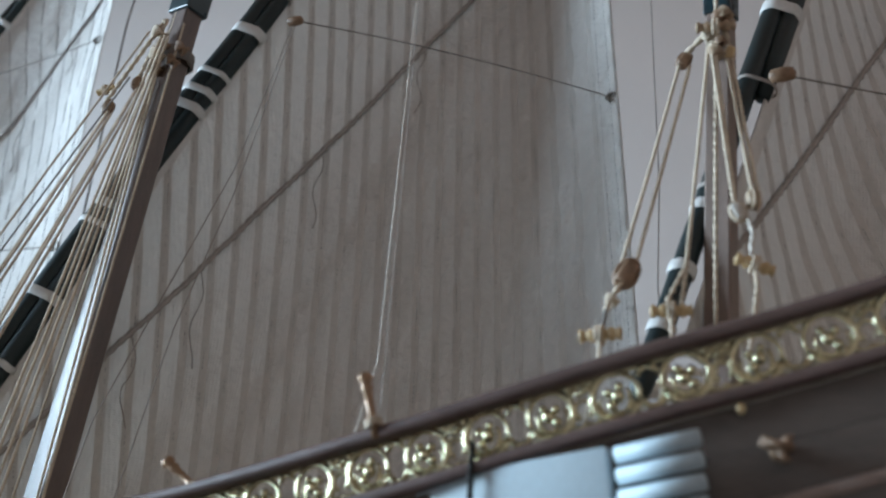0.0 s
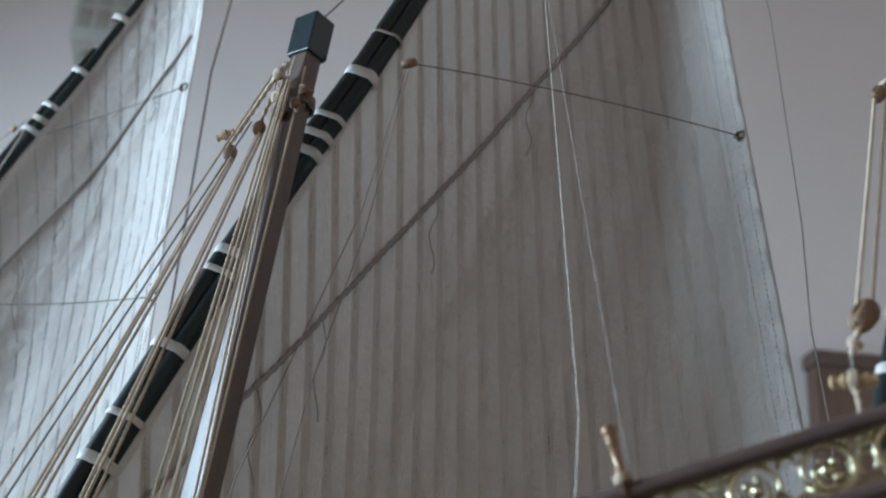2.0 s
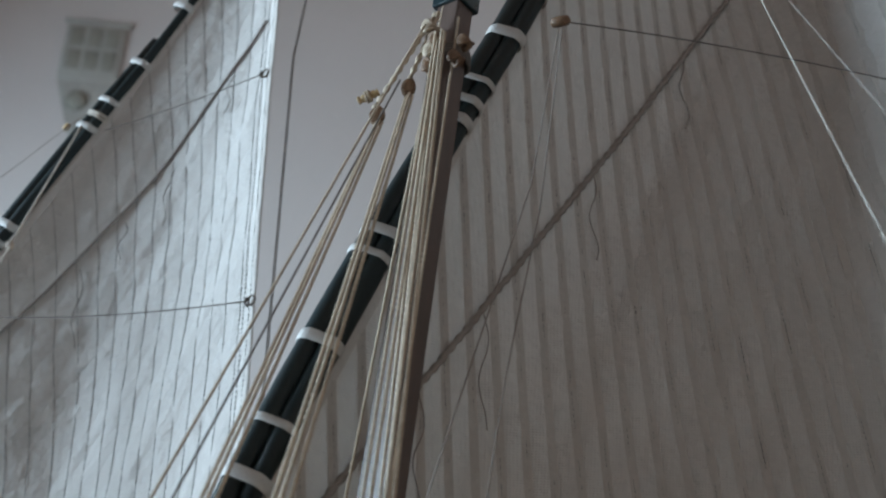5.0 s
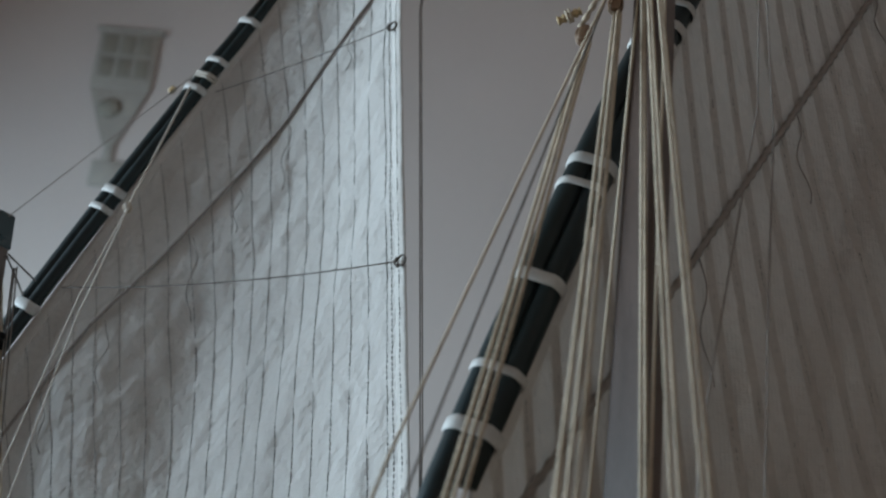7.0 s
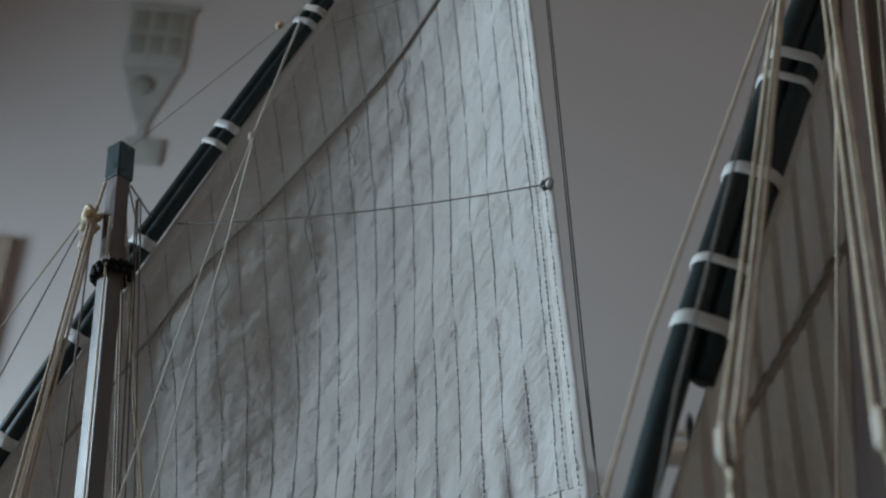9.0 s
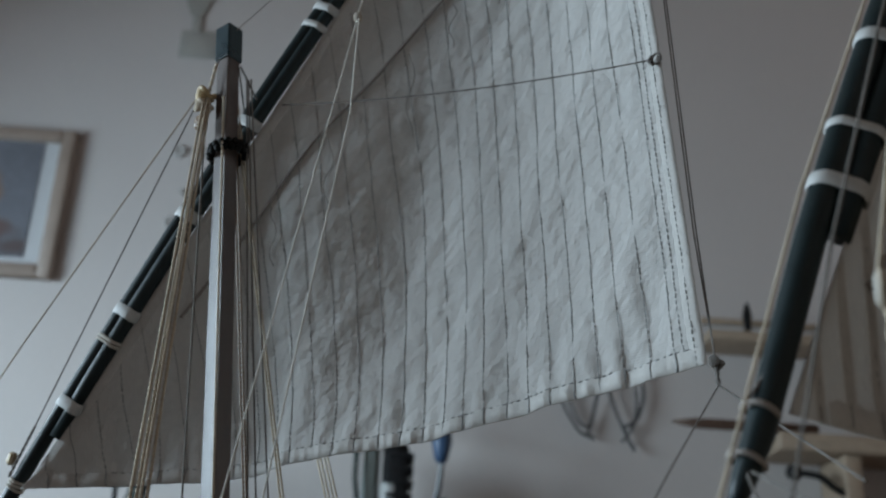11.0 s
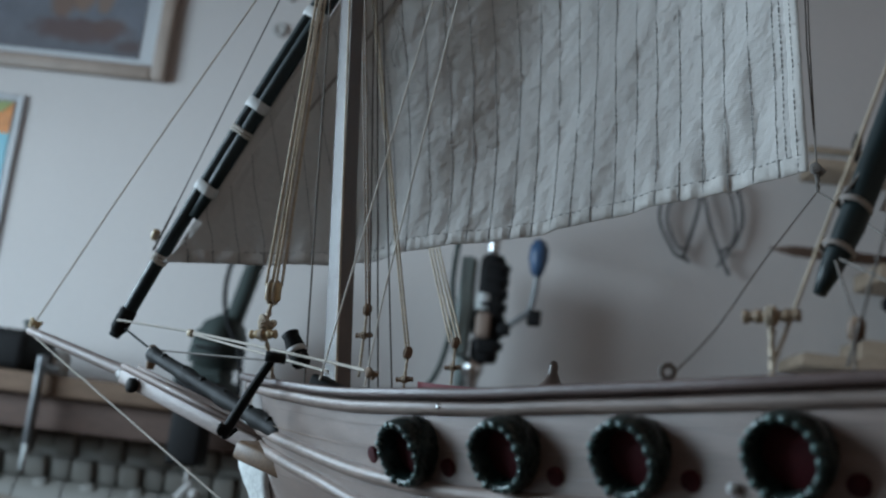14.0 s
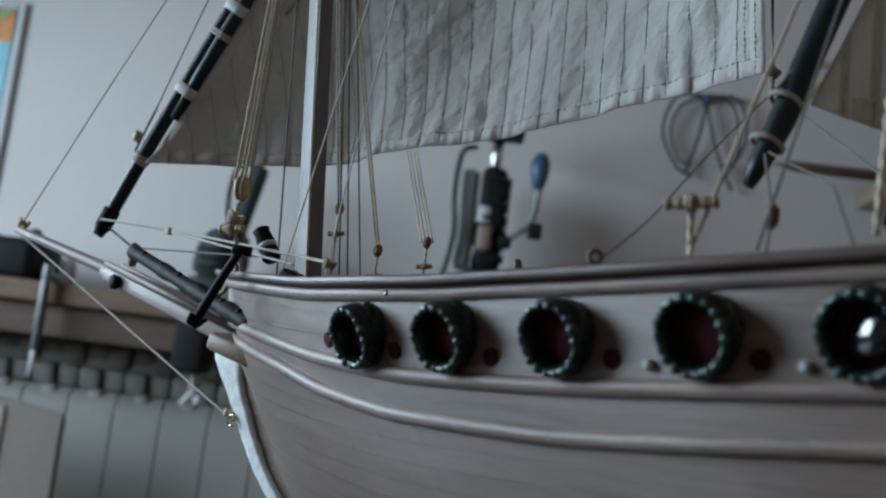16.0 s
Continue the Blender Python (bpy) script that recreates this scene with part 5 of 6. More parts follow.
rope([V(-0.2315, 0.0350, 1.2120), V(-0.2310, 0.0180, 1.140), V(-0.2330, 0.0040, 1.09), V(-0.2390, -0.010, 1.0)], 0.00026, SHADECORD, ship, "brail", 0.0)
# mizzen shrouds: three tackles with their blocks and toggles
mz = V(-0.0662, -0.0046, 1.1395)
across = V(0.85, 0.53, 0)
for top, low, wide_top, wide_low, n in ((V(-0.0746, -0.0022, 1.1345), V(-0.0777, -0.0264, 1.0770), 0.0024, 0.0027, 2),
                                        (V(-0.0683, -0.0040, 1.1370), V(-0.0668, -0.0240, 1.0765), 0.0, 0.0, 1),
                                        (V(-0.0640, -0.0024, 1.1335), V(-0.0550, -0.0175, 1.0925), 0.0010, 0.0011, 2),
                                        (V(-0.0672, -0.0044, 1.1370), V(-0.0584, -0.0190, 1.0880), 0.0007, 0.0003, 2)):
    for k in range(n):
        o = across * (k - (n - 1) / 2)
        rope([top + o * wide_top, low + o * wide_low], 0.00050, HEMP, ship, "shroud", 0.0005, "hemp shroud rope")
for p, way, size, mat in ((V(-0.0748, -0.0018, 1.1362), (0.5, 0.3, 0.9), 0.0040, DARKBLOCK), (V(-0.0778, -0.0268, 1.0752), (0.45, 0.25, 0.85), 0.0058, DARKBLOCK),
                          (V(-0.0640, -0.0022, 1.1350), (0.3, 0.1, 1), 0.0034, BOXWOOD), (V(-0.0552, -0.0180, 1.0908), (-0.1, 0.1, 1), 0.0042, TANWOOD), (V(-0.0580, -0.0190, 1.0882), (-0.4, -0.2, 0.8), 0.0040, PALEROPE)):
    block(p, way, size, mat)
rope([V(-0.0748, -0.0018, 1.1375), mz + V(-0.002, 0, 0.001)], 0.0009, HEMP, ship, "pendant")
rope([V(-0.0640, -0.0022, 1.1365), mz + V(0.0015, 0, 0.001)], 0.0009, HEMP, ship, "pendant")
# lanyards and toggles below them
rope([V(-0.0783, -0.0276, 1.0735), V(-0.0790, -0.0310, 1.0690), V(-0.0792, -0.0330, 1.0660)], 0.00075, HEMP, ship, "lanyard")
knot(V(-0.0790, -0.0310, 1.0685), 0.0009)
rope([V(-0.0792, -0.0330, 1.0660), V(-0.0786, -0.0367, 1.0600)], 0.00045, CORD, ship, "lanyard")
for k in (-1, 1):
    rope([V(-0.0668, -0.0240, 1.0765), V(-0.0681, -0.0285, 1.0660) + across * 0.0017 * k], 0.0006, HEMP, ship, "lanyard")
rope([V(-0.0562, -0.0188, 1.0868), V(-0.0550, -0.0197, 1.0830), V(-0.0554, -0.0200, 1.0800), V(-0.0552, -0.0205, 1.0765)], 0.0006, PALEROPE, ship, "lanyard")
for p, way, length in ((V(-0.0786, -0.0367, 1.0600), (1, 0.12, 0.02), 0.0076), (V(-0.0681, -0.0285, 1.0660), (1, 0.3, 0.0), 0.0074), (V(-0.0547, -0.0205, 1.0762), (0.85, 0.45, -0.32), 0.0072)):
    spool(p, way, length, 0.0013)
    rope([p, p + V(0.0012, -0.003, -0.006), p + V(0.0006, -0.010, -0.026)], 0.0006, HEMP, ship, "lanyard")
# the lashings at the mizzen mast head
for k in range(5):
    knot(mz + V(0.0016 * math.sin(k * 2.2), -0.0006 * (k % 2), -0.0050 + 0.0022 * k), 0.0009 if k % 2 else 0.0012, (TANWOOD, DARKBLOCK, HEMP)[k % 3])
spool(mz + V(0.0006, -0.0022, 0.0004), (1, 0.3, 0.0), 0.0084, 0.0013, TANWOOD)
knot(V(-0.0640, -0.0045, 1.1440), 0.0012, TANWOOD)
rope([at(M3, 1.15) + V(0.0005, -0.0048, 0), at(M3, 1.04) + V(0.0008, -0.0060, 0)], 0.0006, HEMP, ship, "halyard", 0.0)

# ---- bow: bowsprit, beak, gun barrel, anchor ----
bar("bowsprit", [BSP[0].lerp(BSP[1], k / 12) for k in range(13)], [0.0017] + [0.0019 + 0.0012 * k / 12 for k in range(1, 13)], POLE, ship, "pale varnished round bowsprit", n=14)
knot(BSP[0] + V(0.003, 0, 0.0028), 0.0017, BOXWOOD)
bm = bmesh.new()
a, b = V(-0.5800, -0.0010, 0.9800), V(-0.4930, -0.0060, 0.9600)
way = (b - a).normalized()
rot = Matrix((way, V(0, 1, 0), way.cross(V(0, 1, 0)))).transposed().to_4x4()
box(bm, Matrix.Translation((a + b) / 2) @ rot, ((b - a).length, 0.0056, 0.0052), 0.0007)
beak = part("beak", bm, POLE, ship, "long pale wooden beak below the bowsprit")
for q in (-0.0036, 0.0036):
    bm = bmesh.new()
    tube(bm, [a + V(0.003, q, 0.0035), b + V(0, q, 0.0045)], 0.0011, 8)
    part("beak_rail", bm, POLE, beak)
bm = bmesh.new()
box(bm, Matrix.Translation((-0.4720, -0.0205, 0.9568)) @ rot @ pose(0, 0, 0, 0, 0, 10), (0.021, 0.011, 0.0058), 0.0014)
part("beak_block", bm, DARKBLOCK, beak, "dark wooden block at the beak's root")
bm = bmesh.new()
lathe(bm, [(0.0012, -0.001), (0.0024, 0.0), (0.0017, 0.0014), (0.0024, 0.003), (0.0018, 0.0042), (0.0006, 0.0052)], axis(a, -way), 8)
part("beak_knob", bm, BAND, beak, "white painted knob on the beak's end")
bm = bmesh.new()
lathe(bm, [(0.0008, 0), (0.0028, 0.0006), (0.0028, 0.0022), (0.0008, 0.0028)], axis(a + V(0.012, -0.0034, -0.0035), (0, -1, 0)), 14)
part("beak_sheave", bm, IRON, beak, "small black sheave")
# rolled dark gun barrel lying on the bowsprit
ga, gb = V(-0.5570, -0.0065, 0.9878), V(-0.4560, -0.0310, 0.9640)
prof = []
L = (gb - ga).length
for k in range(25):
    t = k / 24
    prof.append((0.0021 + 0.0003 * (k < 7) + 0.0005 * t + (0.0006 if k in (0, 7, 8, 14, 15, 20) else 0), t * L))
bm = bmesh.new()
lathe(bm, [(0.0012, -0.0004)] + prof + [(0.0012, L + 0.0006)], axis(ga, gb - ga), 14)
gun = part("bow_gun", bm, IRON, ship, "dark iron bow gun lying beside the bowsprit")
bm = bmesh.new()
for t in (0.12, 0.3, 0.45, 0.62, 0.8, 0.92):
    bmesh.ops.create_uvsphere(bm, u_segments=8, v_segments=6, radius=0.0012, matrix=Matrix.Translation(ga.lerp(gb, t) + V(0, -0.001, 0.0019)))
part("gun_knob", bm, IRON, gun)
# yard-tip sheave post and lines
bm = bmesh.new()
lathe(bm, [(0.0012, 0), (0.0018, 0.002), (0.0012, 0.004), (0.0022, 0.006), (0.0016, 0.0082), (0.0006, 0.009)], axis(V(-0.5640, -0.0020, 0.9830), (0.1, -0.1, 1)), 12)
part("gammoning_post", bm, DARKBLOCK, ship, "dark turned post on the bowsprit")
rope([at(Y1, 0.9995), V(-0.5650, -0.002, 0.9900)], 0.0005, IRON, ship, "tack_line", 0.0, "dark tack line from the yard tip")
rope([at(Y1, 1.001) + V(0.001, -0.003, 0), V(-0.5322, -0.0100, 0.9957), V(-0.4300, -0.0400, 0.9835), V(-0.4100, -0.0500, 0.981)], 0.00055, PALEROPE, ship, "yard_tackle", 0.0, "pale yard tackle rope")
rope([V(-0.5322, -0.0100, 0.9950), V(-0.4350, -0.0380, 0.9815)], 0.00045, PALEROPE, ship, "yard_tackle", 0.0)
rope([V(-0.5640, -0.0030, 0.9900), V(-0.4600, -0.0300, 0.9845)], 0.00036, CORD, ship, "yard_tackle", 0.0)
block(V(-0.5330, -0.0100, 0.9953), (1, -0.3, -0.15), 0.0034, BOXWOOD)
knot(V(-0.4060, -0.0520, 0.9800), 0.0010, DARKBLOCK)
rope([BSP[0] + V(0.002, 0, -0.0015), V(-0.4925, -0.0032, 0.9345)], 0.00045, PALEROPE, ship, "bobstay", 0.0, "pale bobstay from the bowsprit to the stem")
knot(V(-0.4950, -0.0032, 0.9362), 0.0010, BOXWOOD)
bm = bmesh.new()
tube(bm, [V(-0.4925 + 0.0016 * math.cos(q), -0.0036, 0.9343 + 0.0018 * math.sin(q)) for q in np.linspace(0, 2 * math.pi, 14)[:-1]], 0.0004, 6, closed=True)
part("stem_ring", bm, BRASS, ship, "brass ring on the stem")
# anchor
anchor_top, anchor_foot = V(-0.4455, -0.0475, 0.9845), V(-0.4615, -0.0475, 0.9625)
anchor = bar("anchor", smooth_line([anchor_top, anchor_top.lerp(anchor_foot, 0.5) + V(0.0004, -0.0006, 0), anchor_foot], 8), [0.0011 + 0.0004 * k / 16 for k in range(17)], IRON, ship, "black iron anchor hung at the bow", n=10)
for pts, nm in (((V(-0.4560, -0.0380, 0.9680), V(-0.4630, -0.0440, 0.9605), anchor_foot, V(-0.4620, -0.0530, 0.9640), V(-0.4560, -0.0560, 0.9710)), "anchor_arm"),):
    p = smooth_line([anchor_foot.lerp(q, 0.30) for q in pts], 8)
    bar(nm, p, [0.0005 + 0.0005 * math.sin(math.pi * k / (len(p) - 1)) for k in range(len(p))], IRON, anchor, n=8)
for p, q in ((V(-0.4605, -0.0492, 0.9637), (0.3, -0.2, 0.9)), (V(-0.4612, -0.0462, 0.9635), (0.3, 0.2, 0.9))):
    bm = bmesh.new()
    box(bm, axis(p, q), (0.0024, 0.0006, 0.0028), 0.0003)
    part("anchor_fluke", bm, IRON, anchor)
bar("anchor_stock", [anchor_top + V(-0.0014, -0.0022, -0.001), anchor_top + V(0.0014, 0.0022, -0.001)], 0.0014, IRON, anchor, n=8)
rope([V(-0.4930, -0.0160, 0.9740), V(-0.4870, -0.0190, 0.9745), V(-0.4800, -0.0210, 0.9800), V(-0.4700, -0.0290, 0.9830)], 0.0009, HEMP, ship, "anchor_rope", 0.0, "brown anchor rope")
# carronade on the fore deck
bm = bmesh.new()
lathe(bm, [(0.0030, 0), (0.0038, 0.0015), (0.0034, 0.003), (0.0036, 0.008), (0.0030, 0.012), (0.0034, 0.0135), (0.0022, 0.0142), (0.0020, 0.011)], axis(V(-0.4655, -0.0190, 0.9850), (-0.5, -0.15, 0.8)) @ Matrix.Scale(0.8, 4), 16)
gun2 = part("deck_gun", bm, IRON, ship, "black iron gun with a white band on the fore deck")
bm = bmesh.new()
lathe(bm, [(0.0034, 0.0052), (0.0038, 0.0054), (0.0038, 0.0072), (0.0034, 0.0074)], axis(V(-0.4655, -0.0190, 0.9850), (-0.5, -0.15, 0.8)) @ Matrix.Scale(0.8, 4), 16, caps=False)
part("gun_band", bm, BAND, gun2, "worn white band")
bm = bmesh.new()
box(bm, Matrix.Translation((-0.4530, -0.0190, 0.9790)) @ pose(0, 0, 0, 0, 20, 10), (0.011, 0.007, 0.004), 0.001)
part("gun_carriage", bm, IRON, gun2)
# dinghy and fittings on deck
bm = bmesh.new()
rows = []
for k in range(15):
    t = k / 14
    w = 0.010 * math.sin(math.pi * (0.12 + 0.76 * t)) ** 0.7
    c = V(-0.443 + 0.040 * t, 0.012, 0.9715 + 0.0012 * (1 - t))
    rows.append([bm.verts.new(c + V(0, w * math.cos(a), 0.0115 + 0.0006 * (2 * t - 1) ** 2 - 0.011 * math.sin(a))) for a in np.linspace(0, math.pi, 9)])
for a, b in zip(rows, rows[1:]):
    for k in range(8):
        bm.faces.new((a[k], a[k + 1], b[k + 1], b[k]))
bm.faces.new(rows[0])
bm.faces.new(rows[-1][::-1])
part("dinghy", bm, BOATRED, ship, "small red ship's boat on deck")
bm = bmesh.new()
lathe(bm, [(0.0050, 0), (0.0046, 0.002), (0.0026, 0.0042), (0.0014, 0.007), (0.0015, 0.0085), (0.0010, 0.010), (0.0003, 0.0105)], Matrix.Translation((-0.4160, 0.038, 0.9860)), 14)
part("capstan", bm, MASTWOOD, ship, "small dark capstan on deck")
bm = bmesh.new()
m = axis(V(-0.3205, -0.0665, 0.9815), (0.6, -0.8, 0))
tube(bm, [m @ V(0.0012 * math.cos(q), 0.0012 * math.sin(q), 0) for q in np.linspace(0, 2 * math.pi, 18)[:-1]], 0.0005, 8, closed=True)
part("rail_ring", bm, CORD, ship, "dark ring on the rail")
rope(smooth_line([V(-0.3195, -0.0650, 0.9820), V(-0.3222, -0.0450, 0.9932), V(-0.3268, -0.0150, 1.0135), V(-0.3353, 0.0345, 1.0436)], 6), 0.00024, CORD, ship, "sheet", 0.0)

# ---- stand and table ----
stand = thing("ship_stand", (-0.25, 0, 0.83), "dark wooden cradle under the ship model", "stand")
for x in (-0.38, -0.12):
    bm = bmesh.new()
    for q in (-1, 1):
        box(bm, Matrix.Translation((x, q * 0.030, 0.8555)) @ pose(0, 0, 0, q * -32, 0, 0), (0.012, 0.012, 0.050), 0.0015)
    box(bm, Matrix.Translation((x, 0, 0.8365)), (0.012, 0.10, 0.013), 0.0015)
    part("cradle_arm", bm, RAILWOOD, stand)
bm = bmesh.new()
box(bm, Matrix.Translation((-0.25, 0, 0.8365)), (0.25, 0.014, 0.0130), 0.0015)
part("cradle_bar", bm, RAILWOOD, stand)
# unseen table, widened and darkened to keep bounced light off the lower hull
table = thing("table", (-0.25, 0.02, FLOOR), "unseen brown wooden table under the ship model, wide and dark to cut bounced light", "table")
bm = bmesh.new()
box(bm, Matrix.Translation((-0.25, -0.17, 0.815)), (1.2, 0.90, 0.03), 0.003)
part("tabletop", bm, TABLETOP, table)
for x in (-0.80, 0.30):
    for y in (-0.57, 0.23):
        bm = bmesh.new()
        box(bm, Matrix.Translation((x, y, (0.80 + FLOOR) / 2)), (0.05, 0.05, 0.80 - FLOOR), 0.004)
        part("leg", bm, TABLETOP, table)

# ---- things in the room ----
def picture(s, z, depth, frame_w, mount_w, frame_mat, name, label):
    base = room((s[0] + s[1]) / 2, WALL_D, z[0])
    ob = thing(name, base, label, "picture")
    d0, d1 = WALL_D - depth, WALL_D - 0.002
    for nm, a, b in (("frame_bar", (s[0], s[0] + frame_w), z), ("frame_bar", (s[1] - frame_w, s[1]), z), ("frame_bar", (s[0] + frame_w, s[1] - frame_w), (z[0], z[0] + frame_w)), ("frame_bar", (s[0] + frame_w, s[1] - frame_w), (z[1] - frame_w, z[1]))):
        bm = bmesh.new()
        rbox(bm, a, (d0, d1), b, 0.004)
        part(nm, bm, frame_mat, ob)
    bm = bmesh.new()
    rbox(bm, (s[0] + frame_w, s[1] - frame_w), (d0 + 0.010, d1), (z[0] + frame_w, z[1] - frame_w), 0)
    part("mount", bm, MOUNT, ob, "white picture mount", smooth=False)
    inner = (s[0] + frame_w + mount_w, s[1] - frame_w - mount_w, z[0] + frame_w + mount_w * 0.4, z[1] - frame_w - 0.002)
    return ob, inner, d0 + 0.010


def flat(ob, pts, d, mat, nm):
    """A thin painted patch on a picture; pts are (s, z)."""
    bm = bmesh.new()
    f = [bm.verts.new(room(s, d, z)) for s, z in pts]
    g = [bm.verts.new(room(s, d + 0.001, z)) for s, z in pts]
    bm.faces.new(f)
    bm.faces.new(g[::-1])
    for k in range(len(f)):
        bm.faces.new((f[k], g[k], g[(k + 1) % len(f)], f[(k + 1) % len(f)]))
    return part(nm, bm, mat, ob, smooth=False)


pic, (a, b, c, e), d = picture((-1.08, -0.662), (1.604, 1.902), 0.026, 0.026, 0.030, FRAMEWOOD, "framed_picture", "pale framed painting of an old sailing ship")
flat(pic, [(a, c), (b, c), (b, e), (a, e)], d - 0.002, PAINTING, "canvas")

pic2, (a, b, c, e), d = picture((-1.30, -0.918), (1.02, 1.552), 0.012, 0.014, 0.006, MOUNT, "framed_print", "colourful framed print with a teal ground")
flat(pic2, [(a, c), (b, c), (b, e), (a, e)], d - 0.002, TEALPRINT, "teal_ground")
flat(pic2, [(a, e - 0.075), (b, e - 0.06), (b, e), (a, e)], d - 0.004, ORANGEPRINT, "orange_strip")
flat(pic2, [(b - 0.10, e - 0.022), (b - 0.02, e - 0.02), (b, e), (b - 0.12, e)], d - 0.006, GREENPRINT, "olive_patch")

for s, z, r in ((-0.464, 1.734, 0.015), (-0.468, 1.884, 0.014), (-0.424, 1.886, 0.011), (-0.452, 1.80, 0.007)):
    bm = bmesh.new()
    lathe(bm, [(r, 0), (r, 0.004), (r * 0.8, 0.008), (r * 0.55, 0.009), (r * 0.5, 0.006), (0.001, 0.006)], axis(room(s, WALL_D - 0.0, z), ROOM.to_3x3() @ V(0, -1, 0)), 20)
    ob = part("wall_medallion", bm, PLASTER)
    tagged(ob, "small round grey medallion hanging on the wall", "ornament", "wall medallions")

# plaster ornament high on the wall
orn = thing("wall_ornament", room(-0.47, WALL_D, 2.10), "grey plaster lantern-shaped ornament hanging high on the wall", "ornament")
bm = bmesh.new()
rbox(bm, (-0.538, -0.412), (WALL_D - 0.009, WALL_D - 0.001), (2.325, 2.472), 0.004)
top = part("ornament_head", bm, DULLPLASTER, orn)
for k in range(3):
    for z in (2.352, 2.412):
        bm = bmesh.new()
        rbox(bm, (-0.527 + 0.037 * k, -0.498 + 0.037 * k), (WALL_D - 0.0105, WALL_D - 0.008), (z, z + 0.050), 0.001)
        part("ornament_window", bm, OLIVE, top, "dull olive window")
bm = bmesh.new()
rbox(bm, (-0.546, -0.404), (WALL_D - 0.011, WALL_D - 0.001), (2.472, 2.484), 0.003)
part("ornament_eave", bm, DULLPLASTER, orn)
bm = bmesh.new()
pts = [(-0.535, 2.325), (-0.415, 2.325), (-0.445, 2.235), (-0.462, 2.19), (-0.488, 2.19), (-0.505, 2.235)]
f = [bm.verts.new(room(s, WALL_D - 0.007, z)) for s, z in pts]
g = [bm.verts.new(room(s, WALL_D - 0.001, z)) for s, z in pts]
bm.faces.new(f)
bm.faces.new(g[::-1])
for k in range(6):
    bm.faces.new((f[k], g[k], g[(k + 1) % 6], f[(k + 1) % 6]))
part("ornament_neck", bm, DULLPLASTER, orn, smooth=False)
bm = bmesh.new()
lathe(bm, [(0.024, 0), (0.022, 0.005), (0.012, 0.008), (0.002, 0.009)], axis(room(-0.487, WALL_D - 0.007, 2.275), ROOM.to_3x3() @ V(0, -1, 0)), 18)
part("ornament_boss", bm, OLIVE, orn, "dull olive boss")
bm = bmesh.new()
rbox(bm, (-0.482, -0.462), (WALL_D - 0.007, WALL_D - 0.001), (2.15, 2.19), 0.002)
part("ornament_stem", bm, DULLPLASTER, orn)
bm = bmesh.new()
rbox(bm, (-0.500, -0.425), (WALL_D - 0.009, WALL_D - 0.001), (2.09, 2.15), 0.003)
part("ornament_foot", bm, DULLPLASTER, orn)

# shelves on the right part of the wall
def shelf(s, z, depth, thick, mat, label, group="wall shelves"):
    bm = bmesh.new()
    rbox(bm, s, (WALL_D - depth, WALL_D - 0.001), (z, z + thick), 0.003)
    ob = part("wall_shelf", bm, mat)
    return tagged(ob, label, "shelf", group)


shelf((0.52, 0.95), 1.547, 0.10, 0.018, SHELFWOOD, "short pale wooden wall shelf")
bm = bmesh.new()
lathe(bm, [(0.012, 0), (0.012, 0.01), (0.006, 0.02), (0.009, 0.045), (0.004, 0.065), (0.001, 0.07)], Matrix.Translation(room(0.605, WALL_D - 0.05, 1.565)), 12)
tagged(part("figurine", bm, BLACKPLASTIC), "small dark turned figurine on a wall shelf", "figurine")
bm = bmesh.new()
rbox(bm, (0.53, 0.95), (WALL_D - 0.015, WALL_D - 0.001), (1.603, 1.614), 0.002)
tagged(part("shelf_batten", bm, SHELFWOOD), "thin wooden batten above a wall shelf", "batten")
shelf((0.625, 1.0), 1.353, 0.13, 0.030, SHELFWOOD, "pale wooden board shelf")
bm = bmesh.new()
tube(bm, [room(0.450, WALL_D - 0.10, 1.3945), room(0.49, WALL_D - 0.10, 1.394), room(0.70, WALL_D - 0.10, 1.394)], [0.002, 0.009, 0.010], 10)
tagged(part("chisel", bm, CABWOOD), "dark pointed tool lying at the shelf's edge", "tool")
shelf((0.50, 1.0), 1.195, 0.15, 0.022, SHELFWOOD, "lower pale wooden board shelf")
bm = bmesh.new()
rbox(bm, (0.60, 0.80), (WALL_D - 0.13, WALL_D - 0.02), (1.218, 1.252), 0.003)
tagged(part("wooden_block", bm, SHELFWOOD), "wooden block lying on the lower shelf", "block")
bm = bmesh.new()
rbox(bm, (0.735, 0.765), (WALL_D - 0.12, WALL_D - 0.005), (1.217, 1.352), 0.003)
tagged(part("shelf_upright", bm, SHELFWOOD), "pale wooden upright between the shelves", "upright")
bm = bmesh.new()
tube(bm, smooth_line([room(0.655, WALL_D - 0.10, 1.320), room(0.69, WALL_D - 0.12, 1.312), room(0.73, WALL_D - 0.11, 1.29), room(0.80, WALL_D - 0.10, 1.27)], 6), 0.006, 8)
bmesh.ops.create_uvsphere(bm, u_segments=10, v_segments=8, radius=0.014, matrix=Matrix.Translation(room(0.655, WALL_D - 0.10, 1.320)))
tagged(part("wall_hook", bm, BLACKPLASTIC), "dark curved hook between the shelves", "hook")
